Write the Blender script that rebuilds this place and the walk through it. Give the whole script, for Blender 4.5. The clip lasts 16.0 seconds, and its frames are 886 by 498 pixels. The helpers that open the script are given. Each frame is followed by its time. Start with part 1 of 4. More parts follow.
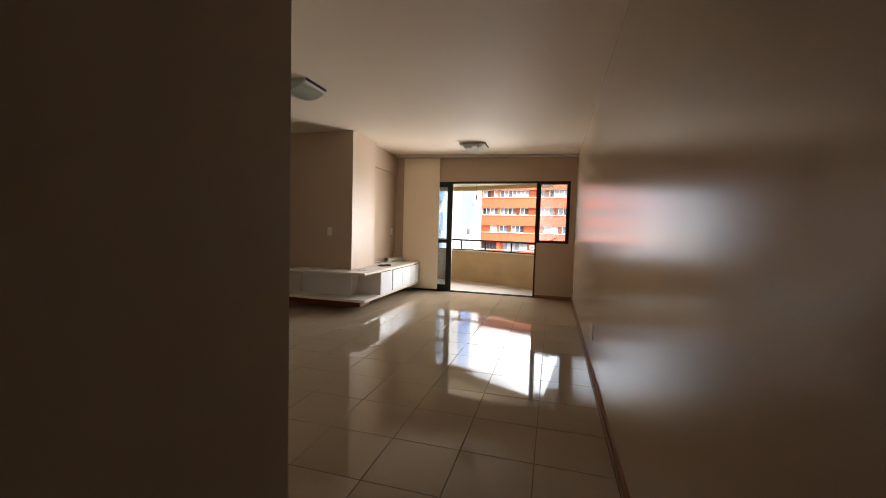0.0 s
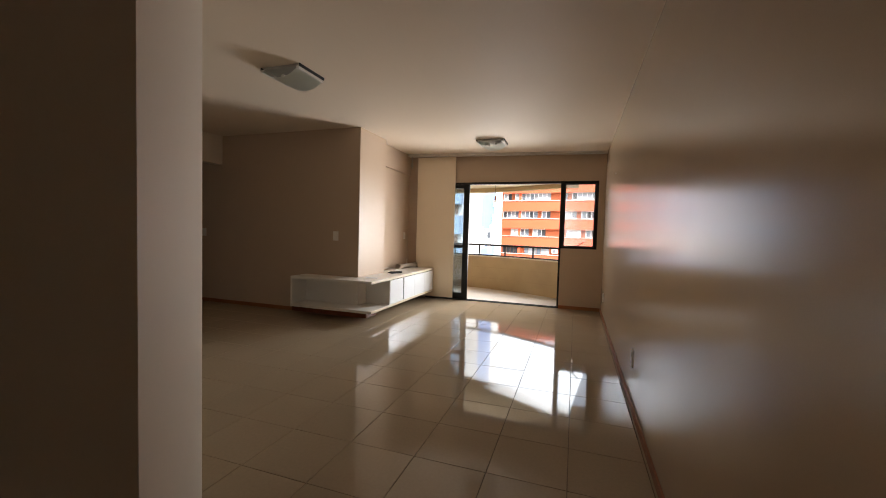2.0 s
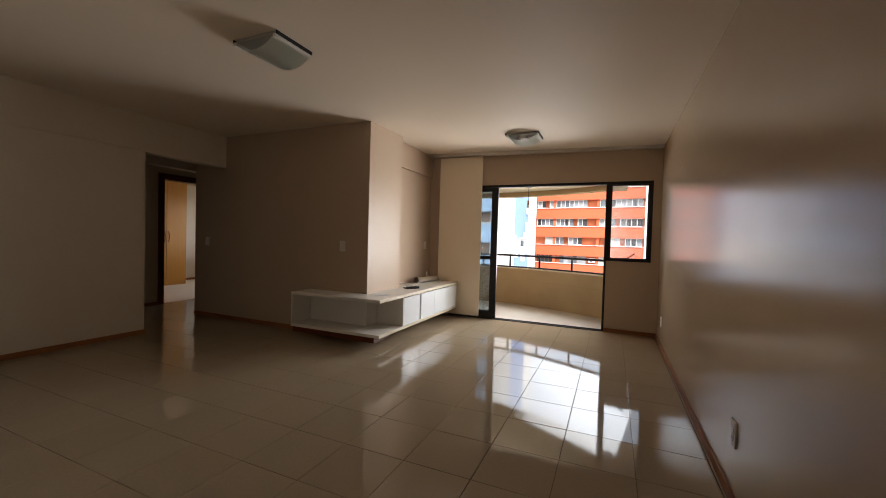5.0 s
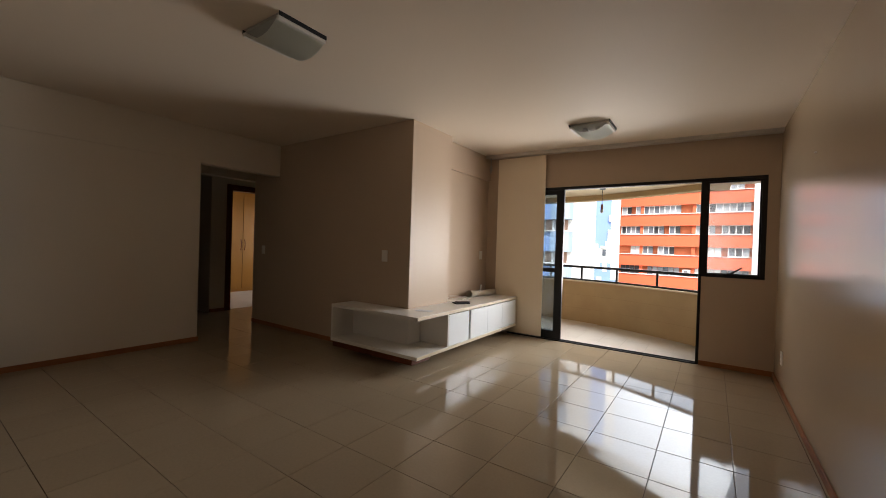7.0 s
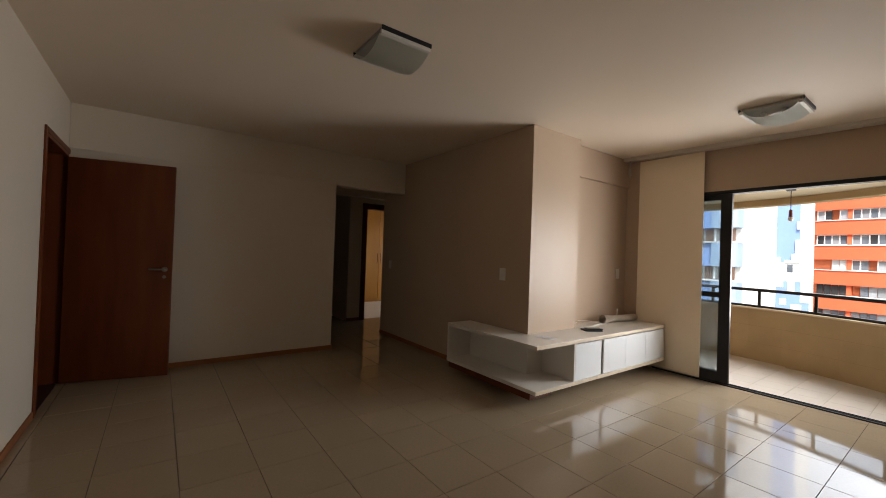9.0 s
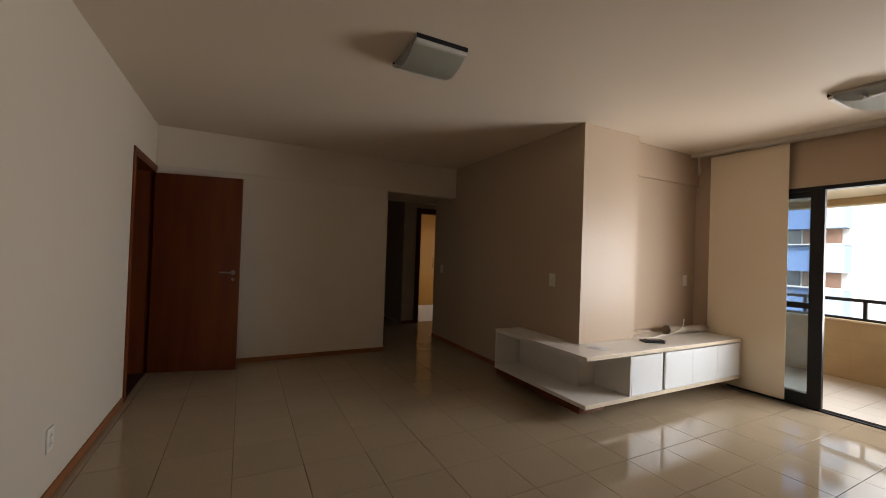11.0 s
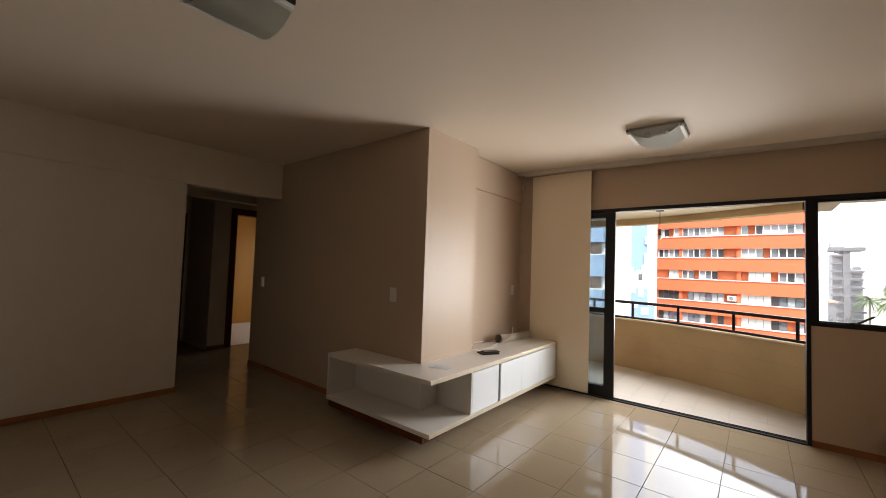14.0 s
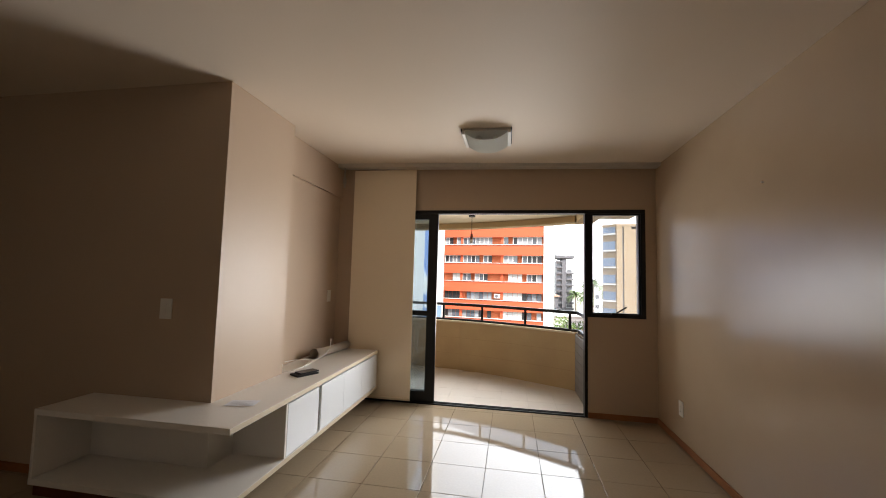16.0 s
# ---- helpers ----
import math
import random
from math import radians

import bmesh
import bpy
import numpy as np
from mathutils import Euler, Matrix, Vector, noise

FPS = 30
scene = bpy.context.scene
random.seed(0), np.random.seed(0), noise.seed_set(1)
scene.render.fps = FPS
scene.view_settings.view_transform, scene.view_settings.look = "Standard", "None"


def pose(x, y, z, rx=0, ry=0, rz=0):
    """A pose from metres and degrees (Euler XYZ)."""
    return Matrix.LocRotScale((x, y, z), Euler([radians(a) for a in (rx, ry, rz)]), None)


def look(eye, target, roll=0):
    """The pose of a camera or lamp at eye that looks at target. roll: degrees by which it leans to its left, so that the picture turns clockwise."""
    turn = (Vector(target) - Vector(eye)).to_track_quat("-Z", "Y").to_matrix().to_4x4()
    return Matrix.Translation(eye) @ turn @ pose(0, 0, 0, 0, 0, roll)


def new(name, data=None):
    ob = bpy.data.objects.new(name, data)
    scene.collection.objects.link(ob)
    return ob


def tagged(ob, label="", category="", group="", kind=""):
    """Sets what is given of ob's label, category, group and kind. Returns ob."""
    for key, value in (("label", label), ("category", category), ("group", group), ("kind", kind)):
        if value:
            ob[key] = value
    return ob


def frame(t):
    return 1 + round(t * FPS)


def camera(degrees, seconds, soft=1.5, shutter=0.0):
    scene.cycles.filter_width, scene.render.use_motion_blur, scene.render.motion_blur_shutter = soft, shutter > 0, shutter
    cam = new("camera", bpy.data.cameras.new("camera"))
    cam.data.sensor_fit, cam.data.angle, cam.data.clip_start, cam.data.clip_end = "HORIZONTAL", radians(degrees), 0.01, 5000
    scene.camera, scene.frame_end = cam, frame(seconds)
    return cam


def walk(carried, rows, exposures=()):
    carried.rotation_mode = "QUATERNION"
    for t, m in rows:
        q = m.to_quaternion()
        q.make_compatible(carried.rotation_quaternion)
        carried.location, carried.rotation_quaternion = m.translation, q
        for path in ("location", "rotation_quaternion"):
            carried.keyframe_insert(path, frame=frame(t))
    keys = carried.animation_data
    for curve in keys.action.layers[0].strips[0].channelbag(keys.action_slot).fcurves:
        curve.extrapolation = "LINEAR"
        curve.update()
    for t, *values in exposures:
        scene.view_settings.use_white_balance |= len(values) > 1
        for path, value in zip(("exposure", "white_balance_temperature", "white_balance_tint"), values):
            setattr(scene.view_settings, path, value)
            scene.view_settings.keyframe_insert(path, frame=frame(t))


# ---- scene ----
cam = camera(97.4, 16.0, soft=1.0)

PATH = [
    (0, (-0.376, -0.141, 1.21), (-0.915, 1.782, 1.108), 1.6),
    (0.5, (-0.398, -0.017, 1.21), (-0.961, 1.9, 1.11), 1.6),
    (1, (-0.42, 0.104, 1.215), (-1.005, 2.014, 1.116), 1.6),
    (1.5, (-0.423, 0.262, 1.227), (-1.037, 2.163, 1.13), 1.6),
    (2, (-0.432, 0.371, 1.224), (-1.073, 2.264, 1.137), 1.6),
    (2.5, (-0.458, 0.528, 1.213), (-1.129, 2.41, 1.139), 1.5),
    (3, (-0.48, 0.672, 1.206), (-1.182, 2.544, 1.146), 1.6),
    (3.5, (-0.498, 0.766, 1.228), (-1.226, 2.628, 1.167), 1.6),
    (6, (-0.608, 1.539, 1.251), (-1.521, 3.318, 1.222), 1.7),
    (6.5, (-0.58, 1.704, 1.257), (-1.593, 3.429, 1.235), 1.7),
    (7, (-0.561, 1.823, 1.267), (-1.7, 3.467, 1.249), 1.8),
    (7.5, (-0.632, 1.939, 1.292), (-1.89, 3.494, 1.278), 1.9),
    (8, (-0.691, 2.032, 1.319), (-2.069, 3.481, 1.319), 2.0),
    (8.5, (-0.715, 2.083, 1.323), (-2.214, 3.407, 1.336), 1.9),
    (9, (-0.686, 2.158, 1.328), (-2.303, 3.336, 1.349), 2.0),
    (9.5, (-0.643, 2.243, 1.349), (-2.356, 3.275, 1.369), 2.0),
    (10, (-0.63, 2.28, 1.344), (-2.414, 3.185, 1.37), 2.0),
    (12.5, (-0.661, 2.36, 1.361), (-2.382, 3.378, 1.413), 2.2),
    (13, (-0.754, 2.504, 1.365), (-2.365, 3.688, 1.424), 2.2),
    (13.5, (-0.865, 2.581, 1.362), (-2.326, 3.944, 1.445), 2.1),
    (14, (-1.021, 2.565, 1.399), (-2.276, 4.12, 1.491), 2.0),
    (14.5, (-1.142, 2.557, 1.391), (-2.151, 4.28, 1.502), 1.8),
    (15, (-1.246, 2.653, 1.37), (-2.004, 4.5, 1.491), 1.6),
    (15.5, (-1.342, 2.787, 1.378), (-1.872, 4.71, 1.514), 1.5),
    (16, (-1.449, 2.905, 1.376), (-1.793, 4.87, 1.521), 1.5),
]
walk(cam, [(t, look(eye, target, roll)) for t, eye, target, roll in PATH], exposures=((0.0, 2.65), (1.5, 2.62), (2.5, 2.56), (3.5, 2.25), (6.0, 2.15), (8.5, 2.04), (10.0, 2.22), (12.5, 2.24), (13.2, 2.38), (14.5, 2.09), (16.0, 1.96)))

# ---- light and exposure ----
SUN_EL, SUN_AZ = 52.0, 150.0   # degrees; azimuth clockwise from +y, the sun stands behind the flat
world = bpy.data.worlds.new("sky")
scene.world = world
world.use_nodes = True
wn = world.node_tree
sky = wn.nodes.new("ShaderNodeTexSky")
sky.sky_type = "NISHITA"
sky.sun_disc = False
sky.sun_elevation = radians(SUN_EL)
sky.sun_rotation = radians(SUN_AZ)
sky.air_density, sky.dust_density = 1.2, 2.0
wn.nodes["Background"].inputs["Strength"].default_value = 0.15
milk = wn.nodes.new("ShaderNodeHueSaturation")   # thin bright cloud takes most of the blue away
milk.inputs["Saturation"].default_value = 0.45
wn.links.new(sky.outputs[0], milk.inputs["Color"])
wn.links.new(milk.outputs[0], wn.nodes["Background"].inputs["Color"])

sun_data = bpy.data.lights.new("sun", "SUN")
sun_data.energy, sun_data.angle, sun_data.color = 2.1, radians(0.6), (1.0, 0.95, 0.88)
sun = new("sun", sun_data)
sx = math.sin(radians(SUN_AZ)) * math.cos(radians(SUN_EL))
sy = math.cos(radians(SUN_AZ)) * math.cos(radians(SUN_EL))
sun.matrix_world = look((sx * 60, sy * 60, math.sin(radians(SUN_EL)) * 60), (0, 0, 0))


def fill_lamp(name, centre, target, width, height, power, spread, tint=(1.0, 0.972, 0.965)):
    """An added area lamp at an opening that brightens a room beyond its daylight."""
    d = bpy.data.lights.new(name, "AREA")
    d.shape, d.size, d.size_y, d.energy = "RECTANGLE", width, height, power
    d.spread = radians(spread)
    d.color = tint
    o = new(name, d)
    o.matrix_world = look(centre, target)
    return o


# added lamps for bounce off street and facades, then sky over the opposite roofs
fill_lamp("bounce_fill", (-1.15, 8.25, 1.05), (-4.0, 5.0, 2.10), 1.5, 0.90, 6.3, 94)
fill_lamp("bounce_fill", (-0.95, 8.12, 1.30), (-3.3, 6.2, 1.45), 1.2, 0.90, 0.7, 80)
fill_lamp("side_fill", (-0.44, 7.76, 1.42), (-3.4, 6.50, 1.00), 0.85, 1.10, 1.9, 90)
fill_lamp("bounce_fill", (-2.65, 8.75, 1.00), (-1.2, 6.0, 2.85), 2.2, 0.80, 1.1, 60)
fill_lamp("bounce_fill", (-2.90, 8.82, 1.25), (-0.3, 7.0, 1.60), 1.6, 0.90, 0.8, 66)
fill_lamp("bounce_fill", (-1.80, 8.45, 1.05), (-2.95, 1.3, 2.05), 2.2, 0.90, 0.75, 38)
fill_lamp("sky_fill_balcony", (-1.60, 8.92, 1.72), (-2.10, 7.95, 0.86), 3.0, 1.30, 8.5, 85, (0.94, 0.97, 1.0))
fill_lamp("sky_fill_bedroom", (-9.0, 8.42, 1.6), (-9.0, 7.2, 0.8), 1.8, 0.9, 1.2, 130)

# ---- materials ----


def mat(name, col, rough=0.5, metal=0.0, col2=None, scale=6.0, mix=0.5, bump=0.0, bscale=120.0, fine=0.04,
        rvar=0.0, spec=0.5, per_object=0.0, stretch=(1, 1, 1), coat=0.0, placed=False):
    """A procedural surface: two scales of colour variation, roughness variation and fine relief, in metres."""
    m = bpy.data.materials.new(name)
    m.use_nodes = True
    nt = m.node_tree
    nd, ln = nt.nodes, nt.links
    p = nd["Principled BSDF"]
    p.inputs["Metallic"].default_value = metal
    p.inputs["Specular IOR Level"].default_value = spec
    p.inputs["Coat Weight"].default_value = coat
    p.inputs["Coat Roughness"].default_value = 0.05
    tc = nd.new("ShaderNodeTexCoord")
    mp = nd.new("ShaderNodeMapping")
    mp.inputs["Scale"].default_value = stretch
    ln.new(nd.new("ShaderNodeNewGeometry").outputs["Position"] if placed else tc.outputs["Object"], mp.inputs["Vector"])
    n1 = nd.new("ShaderNodeTexNoise")
    n1.inputs["Scale"].default_value = scale
    n1.inputs["Detail"].default_value = 4
    ln.new(mp.outputs[0], n1.inputs["Vector"])
    n2 = nd.new("ShaderNodeTexNoise")
    n2.inputs["Scale"].default_value = bscale
    n2.inputs["Detail"].default_value = 2
    ln.new(mp.outputs[0], n2.inputs["Vector"])
    c2 = col2 or tuple(c * 0.86 for c in col)
    ramp = nd.new("ShaderNodeMapRange")
    ramp.interpolation_type = "SMOOTHSTEP"
    ramp.inputs["From Min"].default_value, ramp.inputs["From Max"].default_value = 0.25, 0.75
    ramp.inputs["To Max"].default_value = mix
    ln.new(n1.outputs["Fac"], ramp.inputs["Value"])
    a = nd.new("ShaderNodeMix")
    a.data_type = "RGBA"
    a.inputs["A"].default_value, a.inputs["B"].default_value = (*col, 1), (*c2, 1)
    ln.new(ramp.outputs[0], a.inputs["Factor"])
    hs = nd.new("ShaderNodeHueSaturation")
    ln.new(a.outputs["Result"], hs.inputs["Color"])
    val = nd.new("ShaderNodeMath")
    val.operation = "MULTIPLY_ADD"
    ln.new(n2.outputs["Fac"], val.inputs[0])
    val.inputs[1].default_value, val.inputs[2].default_value = 2 * fine, 1.0 - fine
    last = val.outputs[0]
    if per_object:
        oi = nd.new("ShaderNodeObjectInfo")
        po = nd.new("ShaderNodeMath")
        po.operation = "MULTIPLY_ADD"
        ln.new(oi.outputs["Random"], po.inputs[0])
        po.inputs[1].default_value, po.inputs[2].default_value = per_object, -per_object / 2
        ad = nd.new("ShaderNodeMath")
        ad.operation = "ADD"
        ln.new(last, ad.inputs[0])
        ln.new(po.outputs[0], ad.inputs[1])
        last = ad.outputs[0]
    ln.new(last, hs.inputs["Value"])
    ln.new(hs.outputs[0], p.inputs["Base Color"])
    if rvar:
        rr = nd.new("ShaderNodeMapRange")
        rr.inputs["To Min"].default_value, rr.inputs["To Max"].default_value = max(rough - rvar, 0.01), rough + rvar
        ln.new(n1.outputs["Fac"], rr.inputs["Value"])
        ln.new(rr.outputs[0], p.inputs["Roughness"])
    else:
        p.inputs["Roughness"].default_value = rough
    if bump:
        b = nd.new("ShaderNodeBump")
        b.inputs["Strength"].default_value = bump
        b.inputs["Distance"].default_value = 0.002
        ln.new(n2.outputs["Fac"], b.inputs["Height"])
        ln.new(b.outputs[0], p.inputs["Normal"])
    return m


TAUPE = mat("taupe_paint", (0.52, 0.397, 0.288), 0.44, col2=(0.50, 0.378, 0.272), scale=1.6, bump=0.10, bscale=260, fine=0.02, rvar=0.03, spec=0.32)
SATIN = mat("satin_taupe_paint", (0.52, 0.405, 0.28), 0.205, col2=(0.495, 0.38, 0.262), scale=3.5, bump=0.05, bscale=220, fine=0.03, rvar=0.02, spec=0.6, mix=0.6)
WHITE = mat("off_white_paint", (0.71, 0.635, 0.53), 0.5, col2=(0.68, 0.605, 0.50), scale=1.4, bump=0.10, bscale=260, fine=0.02)
CEIL = mat("ceiling_paint", (0.80, 0.69, 0.56), 0.6, col2=(0.78, 0.67, 0.54), scale=1.1, bump=0.08, bscale=220, fine=0.015)
TILE = mat("polished_tile", (0.39, 0.307, 0.212), 0.04, col2=(0.36, 0.28, 0.19), scale=2.6, fine=0.08, bscale=60, rvar=0.05, spec=0.36, per_object=0.05, placed=True)
BFLOOR = mat("pale_bedroom_floor", (0.72, 0.66, 0.58), 0.28, col2=(0.67, 0.61, 0.53), scale=3, fine=0.03)
GROUT = mat("grout", (0.20, 0.15, 0.10), 0.9, fine=0.1)
WOOD = mat("reddish_wood", (0.155, 0.037, 0.008), 0.45, spec=0.3, col2=(0.10, 0.021, 0.006), scale=9, stretch=(1, 1, 0.12), mix=0.8, bump=0.1, fine=0.1)
SKIRT = mat("skirting_wood", (0.33, 0.135, 0.05), 0.55, spec=0.25, col2=(0.22, 0.08, 0.03), scale=8, stretch=(0.3, 0.3, 1), mix=0.8, fine=0.1)
HONEY = mat("honey_wood", (0.50, 0.225, 0.032), 0.45, col2=(0.43, 0.185, 0.025), scale=6, stretch=(1, 1, 0.1), mix=0.7, fine=0.08)
LAMINATE = mat("white_laminate", (0.80, 0.765, 0.71), 0.32, col2=(0.77, 0.735, 0.68), scale=3, fine=0.02, bscale=200)
GLOSSW = mat("white_door_panel", (0.79, 0.82, 0.84), 0.30, col2=(0.78, 0.81, 0.83), scale=2, fine=0.02)
EDGE = mat("edge_band", (0.70, 0.60, 0.44), 0.45, fine=0.05)
BLACK = mat("black_aluminium", (0.010, 0.0095, 0.010), 0.45, spec=0.35, metal=0.1, fine=0.1, bscale=300)
STEEL = mat("brushed_steel", (0.62, 0.60, 0.57), 0.28, metal=1.0, fine=0.05)
NICKEL = mat("tarnished_nickel", (0.26, 0.24, 0.22), 0.34, metal=1.0, fine=0.08)
TRACK = mat("pale_track_aluminium", (0.62, 0.58, 0.52), 0.4, metal=0.2, fine=0.05)
ALU = mat("grey_aluminium", (0.48, 0.46, 0.43), 0.4, metal=0.7, fine=0.05)
FABRIC = mat("cream_blind_fabric", (0.88, 0.76, 0.585), 0.85, col2=(0.85, 0.73, 0.555), scale=2, bump=0.08, bscale=400, fine=0.05)
PLASTIC = mat("white_plastic", (0.80, 0.77, 0.71), 0.35, fine=0.02)
DARKPL = mat("dark_plastic", (0.014, 0.014, 0.016), 0.5, fine=0.05, spec=0.3)
PAPER = mat("paper", (0.82, 0.84, 0.90), 0.7, fine=0.03)
CREAMP = mat("cream_paper", (0.74, 0.66, 0.54), 0.7, col2=(0.70, 0.62, 0.50), scale=5, fine=0.03)
INK = mat("faint_print", (0.58, 0.60, 0.66), 0.7, fine=0.03)
OCHRE = mat("ochre_render", (0.53, 0.385, 0.205), 0.8, col2=(0.40, 0.28, 0.15), scale=2.2, bump=0.3, bscale=150, fine=0.06)
OCHREJ = mat("render_joint", (0.42, 0.29, 0.14), 0.9)
BGROUT = mat("pale_grout", (0.50, 0.435, 0.365), 0.8)
CREAMR = mat("cream_render", (0.70, 0.58, 0.40), 0.8, col2=(0.66, 0.54, 0.36), scale=2, bump=0.2, bscale=150, fine=0.04)
BTILE = mat("balcony_tile", (0.58, 0.51, 0.43), 0.35, col2=(0.54, 0.47, 0.395), scale=5, fine=0.05, per_object=0.06)
SLATE = mat("dark_slate", (0.17, 0.155, 0.14), 0.55, col2=(0.23, 0.21, 0.19), scale=9, bump=0.4, bscale=80, fine=0.15, per_object=0.25)
GRANITE = mat("black_granite", (0.016, 0.015, 0.014), 0.3, col2=(0.03, 0.028, 0.026), scale=60, fine=0.2)
PIERT = mat("pale_grey_facing_tile", (0.30, 0.285, 0.28), 0.45, fine=0.1, per_object=0.12)
SMALLT = mat("brown_facing_tile", (0.26, 0.19, 0.14), 0.5, fine=0.1, per_object=0.2)
ORANGE = mat("orange_facade", (0.47, 0.085, 0.030), 0.75, col2=(0.43, 0.076, 0.026), scale=0.35, fine=0.05, bscale=3)
ORANGED = mat("orange_recess", (0.45, 0.12, 0.045), 0.8, scale=0.5, fine=0.05, bscale=3)
FWHITE = mat("white_facade", (0.64, 0.64, 0.63), 0.7, col2=(0.58, 0.58, 0.57), scale=0.3, fine=0.04, bscale=2)
FBLUE = mat("blue_facade", (0.16, 0.245, 0.46), 0.6, col2=(0.14, 0.225, 0.43), scale=0.3, fine=0.05, bscale=2)
FPALE = mat("pale_blue_facade", (0.25, 0.33, 0.44), 0.6, scale=0.3, fine=0.05, bscale=2)
FYEL = mat("yellow_facade", (0.30, 0.225, 0.145), 0.7, col2=(0.27, 0.20, 0.13), scale=0.3, fine=0.05, bscale=2)
FPGREY = mat("pale_grey_facade", (0.34, 0.34, 0.35), 0.7, col2=(0.30, 0.30, 0.31), scale=0.3, fine=0.05, bscale=2)
FGREY = mat("grey_facade", (0.11, 0.107, 0.115), 0.7, col2=(0.095, 0.092, 0.10), scale=0.3, fine=0.05, bscale=2)
FBRICK = mat("brown_facade", (0.28, 0.17, 0.12), 0.7, scale=0.5, fine=0.08, bscale=4)
FGLASS = mat("window_dark_glass", (0.06, 0.07, 0.085), 0.08, col2=(0.14, 0.15, 0.17), scale=0.6, spec=0.8, per_object=0.05)
FBLUEGL = mat("blue_grey_glass", (0.16, 0.22, 0.32), 0.15, col2=(0.10, 0.14, 0.22), scale=0.8, spec=0.8, per_object=0.1)
# near-black panel colour that stands in for the shade inside openings
FDARK = mat("opening_shade", (0.018, 0.018, 0.02), 0.4)
FCURT = mat("drawn_curtain", (0.22, 0.225, 0.24), 0.8, col2=(0.15, 0.16, 0.17), scale=1.4, mix=0.9, per_object=0.5)
SHUT = mat("white_shutter", (0.46, 0.47, 0.46), 0.6, col2=(0.40, 0.41, 0.40), scale=1.0, per_object=0.15)
FFRAME = mat("white_frame", (0.66, 0.63, 0.60), 0.5)
ASPH = mat("asphalt", (0.055, 0.055, 0.058), 0.9, col2=(0.075, 0.073, 0.07), scale=0.3, fine=0.15, bscale=8)
GRND = mat("pale_ground", (0.30, 0.28, 0.24), 0.9, col2=(0.18, 0.20, 0.12), scale=0.05, mix=0.8, fine=0.15, bscale=3)
LEAF = mat("foliage", (0.07, 0.13, 0.03), 0.6, col2=(0.11, 0.16, 0.04), scale=3, mix=0.9, fine=0.2)
BARK = mat("bark", (0.18, 0.13, 0.09), 0.9, scale=5, fine=0.2)
ROOFT = mat("roof_tile", (0.34, 0.20, 0.14), 0.85, scale=1, fine=0.15)


def glass(name, tint, dust=0.0):
    """A thin pane: tinted clear glass that gleams by its angle, with a film of dust."""
    m = bpy.data.materials.new(name)
    m.use_nodes = True
    nd, ln = m.node_tree.nodes, m.node_tree.links
    nd.remove(nd["Principled BSDF"])
    clear, gloss, fres, mix = (nd.new("ShaderNode" + k) for k in ("BsdfTransparent", "BsdfGlossy", "Fresnel", "MixShader"))
    clear.inputs["Color"].default_value = (*tint, 1)
    gloss.inputs["Roughness"].default_value = 0.01
    fres.inputs["IOR"].default_value = 1.45
    ln.new(fres.outputs[0], mix.inputs[0])
    ln.new(clear.outputs[0], mix.inputs[1])
    ln.new(gloss.outputs[0], mix.inputs[2])
    last = mix.outputs[0]
    if dust:
        film, dirt, dmap, dmix = (nd.new("ShaderNode" + k) for k in ("BsdfTranslucent", "TexNoise", "MapRange", "MixShader"))
        film.inputs["Color"].default_value = (0.86, 0.85, 0.86, 1)
        dirt.inputs["Scale"].default_value = 3.0
        dmap.inputs["To Min"].default_value, dmap.inputs["To Max"].default_value = 0.6 * dust, 1.4 * dust
        ln.new(dirt.outputs["Fac"], dmap.inputs["Value"])
        ln.new(dmap.outputs[0], dmix.inputs[0])
        ln.new(last, dmix.inputs[1])
        ln.new(film.outputs[0], dmix.inputs[2])
        last = dmix.outputs[0]
    ln.new(last, nd["Material Output"].inputs["Surface"])
    return m


PANE = glass("window_glass", (0.93, 0.94, 0.945), 0.08)
SMOKE = glass("smoked_glass", (0.79, 0.83, 0.85), 0.006)
BULB = mat("frosted_bulb_glass", (0.42, 0.40, 0.37), 0.2, spec=0.6)
FROST = mat("frosted_glass", (0.70, 0.70, 0.62), 0.30, col2=(0.64, 0.64, 0.57), scale=4, fine=0.03, spec=0.6)
nt = FROST.node_tree
thru = nt.nodes.new("ShaderNodeBsdfTranslucent")
thru.inputs["Color"].default_value = (0.80, 0.80, 0.72, 1)
fmix = nt.nodes.new("ShaderNodeMixShader")
fmix.inputs[0].default_value = 0.45
nt.links.new(nt.nodes["Principled BSDF"].outputs[0], fmix.inputs[1])
nt.links.new(thru.outputs[0], fmix.inputs[2])
nt.links.new(fmix.outputs[0], nt.nodes["Material Output"].inputs["Surface"])

# ---- building helpers ----


def slab(bm, x0, x1, y0, y1, z0, z1):
    """A box between two corners, added to bm."""
    v = [bm.verts.new((x, y, z)) for x in (x0, x1) for y in (y0, y1) for z in (z0, z1)]
    for f in ((0, 1, 3, 2), (4, 6, 7, 5), (0, 4, 5, 1), (2, 3, 7, 6), (0, 2, 6, 4), (1, 5, 7, 3)):
        bm.faces.new([v[i] for i in f])
    return bm


def boxes(*list_of, bevel=0.0):
    bm = bmesh.new()
    for b in list_of:
        slab(bm, *b)
    if bevel:
        bmesh.ops.bevel(bm, geom=bm.edges[:], offset=bevel, segments=2, affect="EDGES", profile=0.6)
    return bm


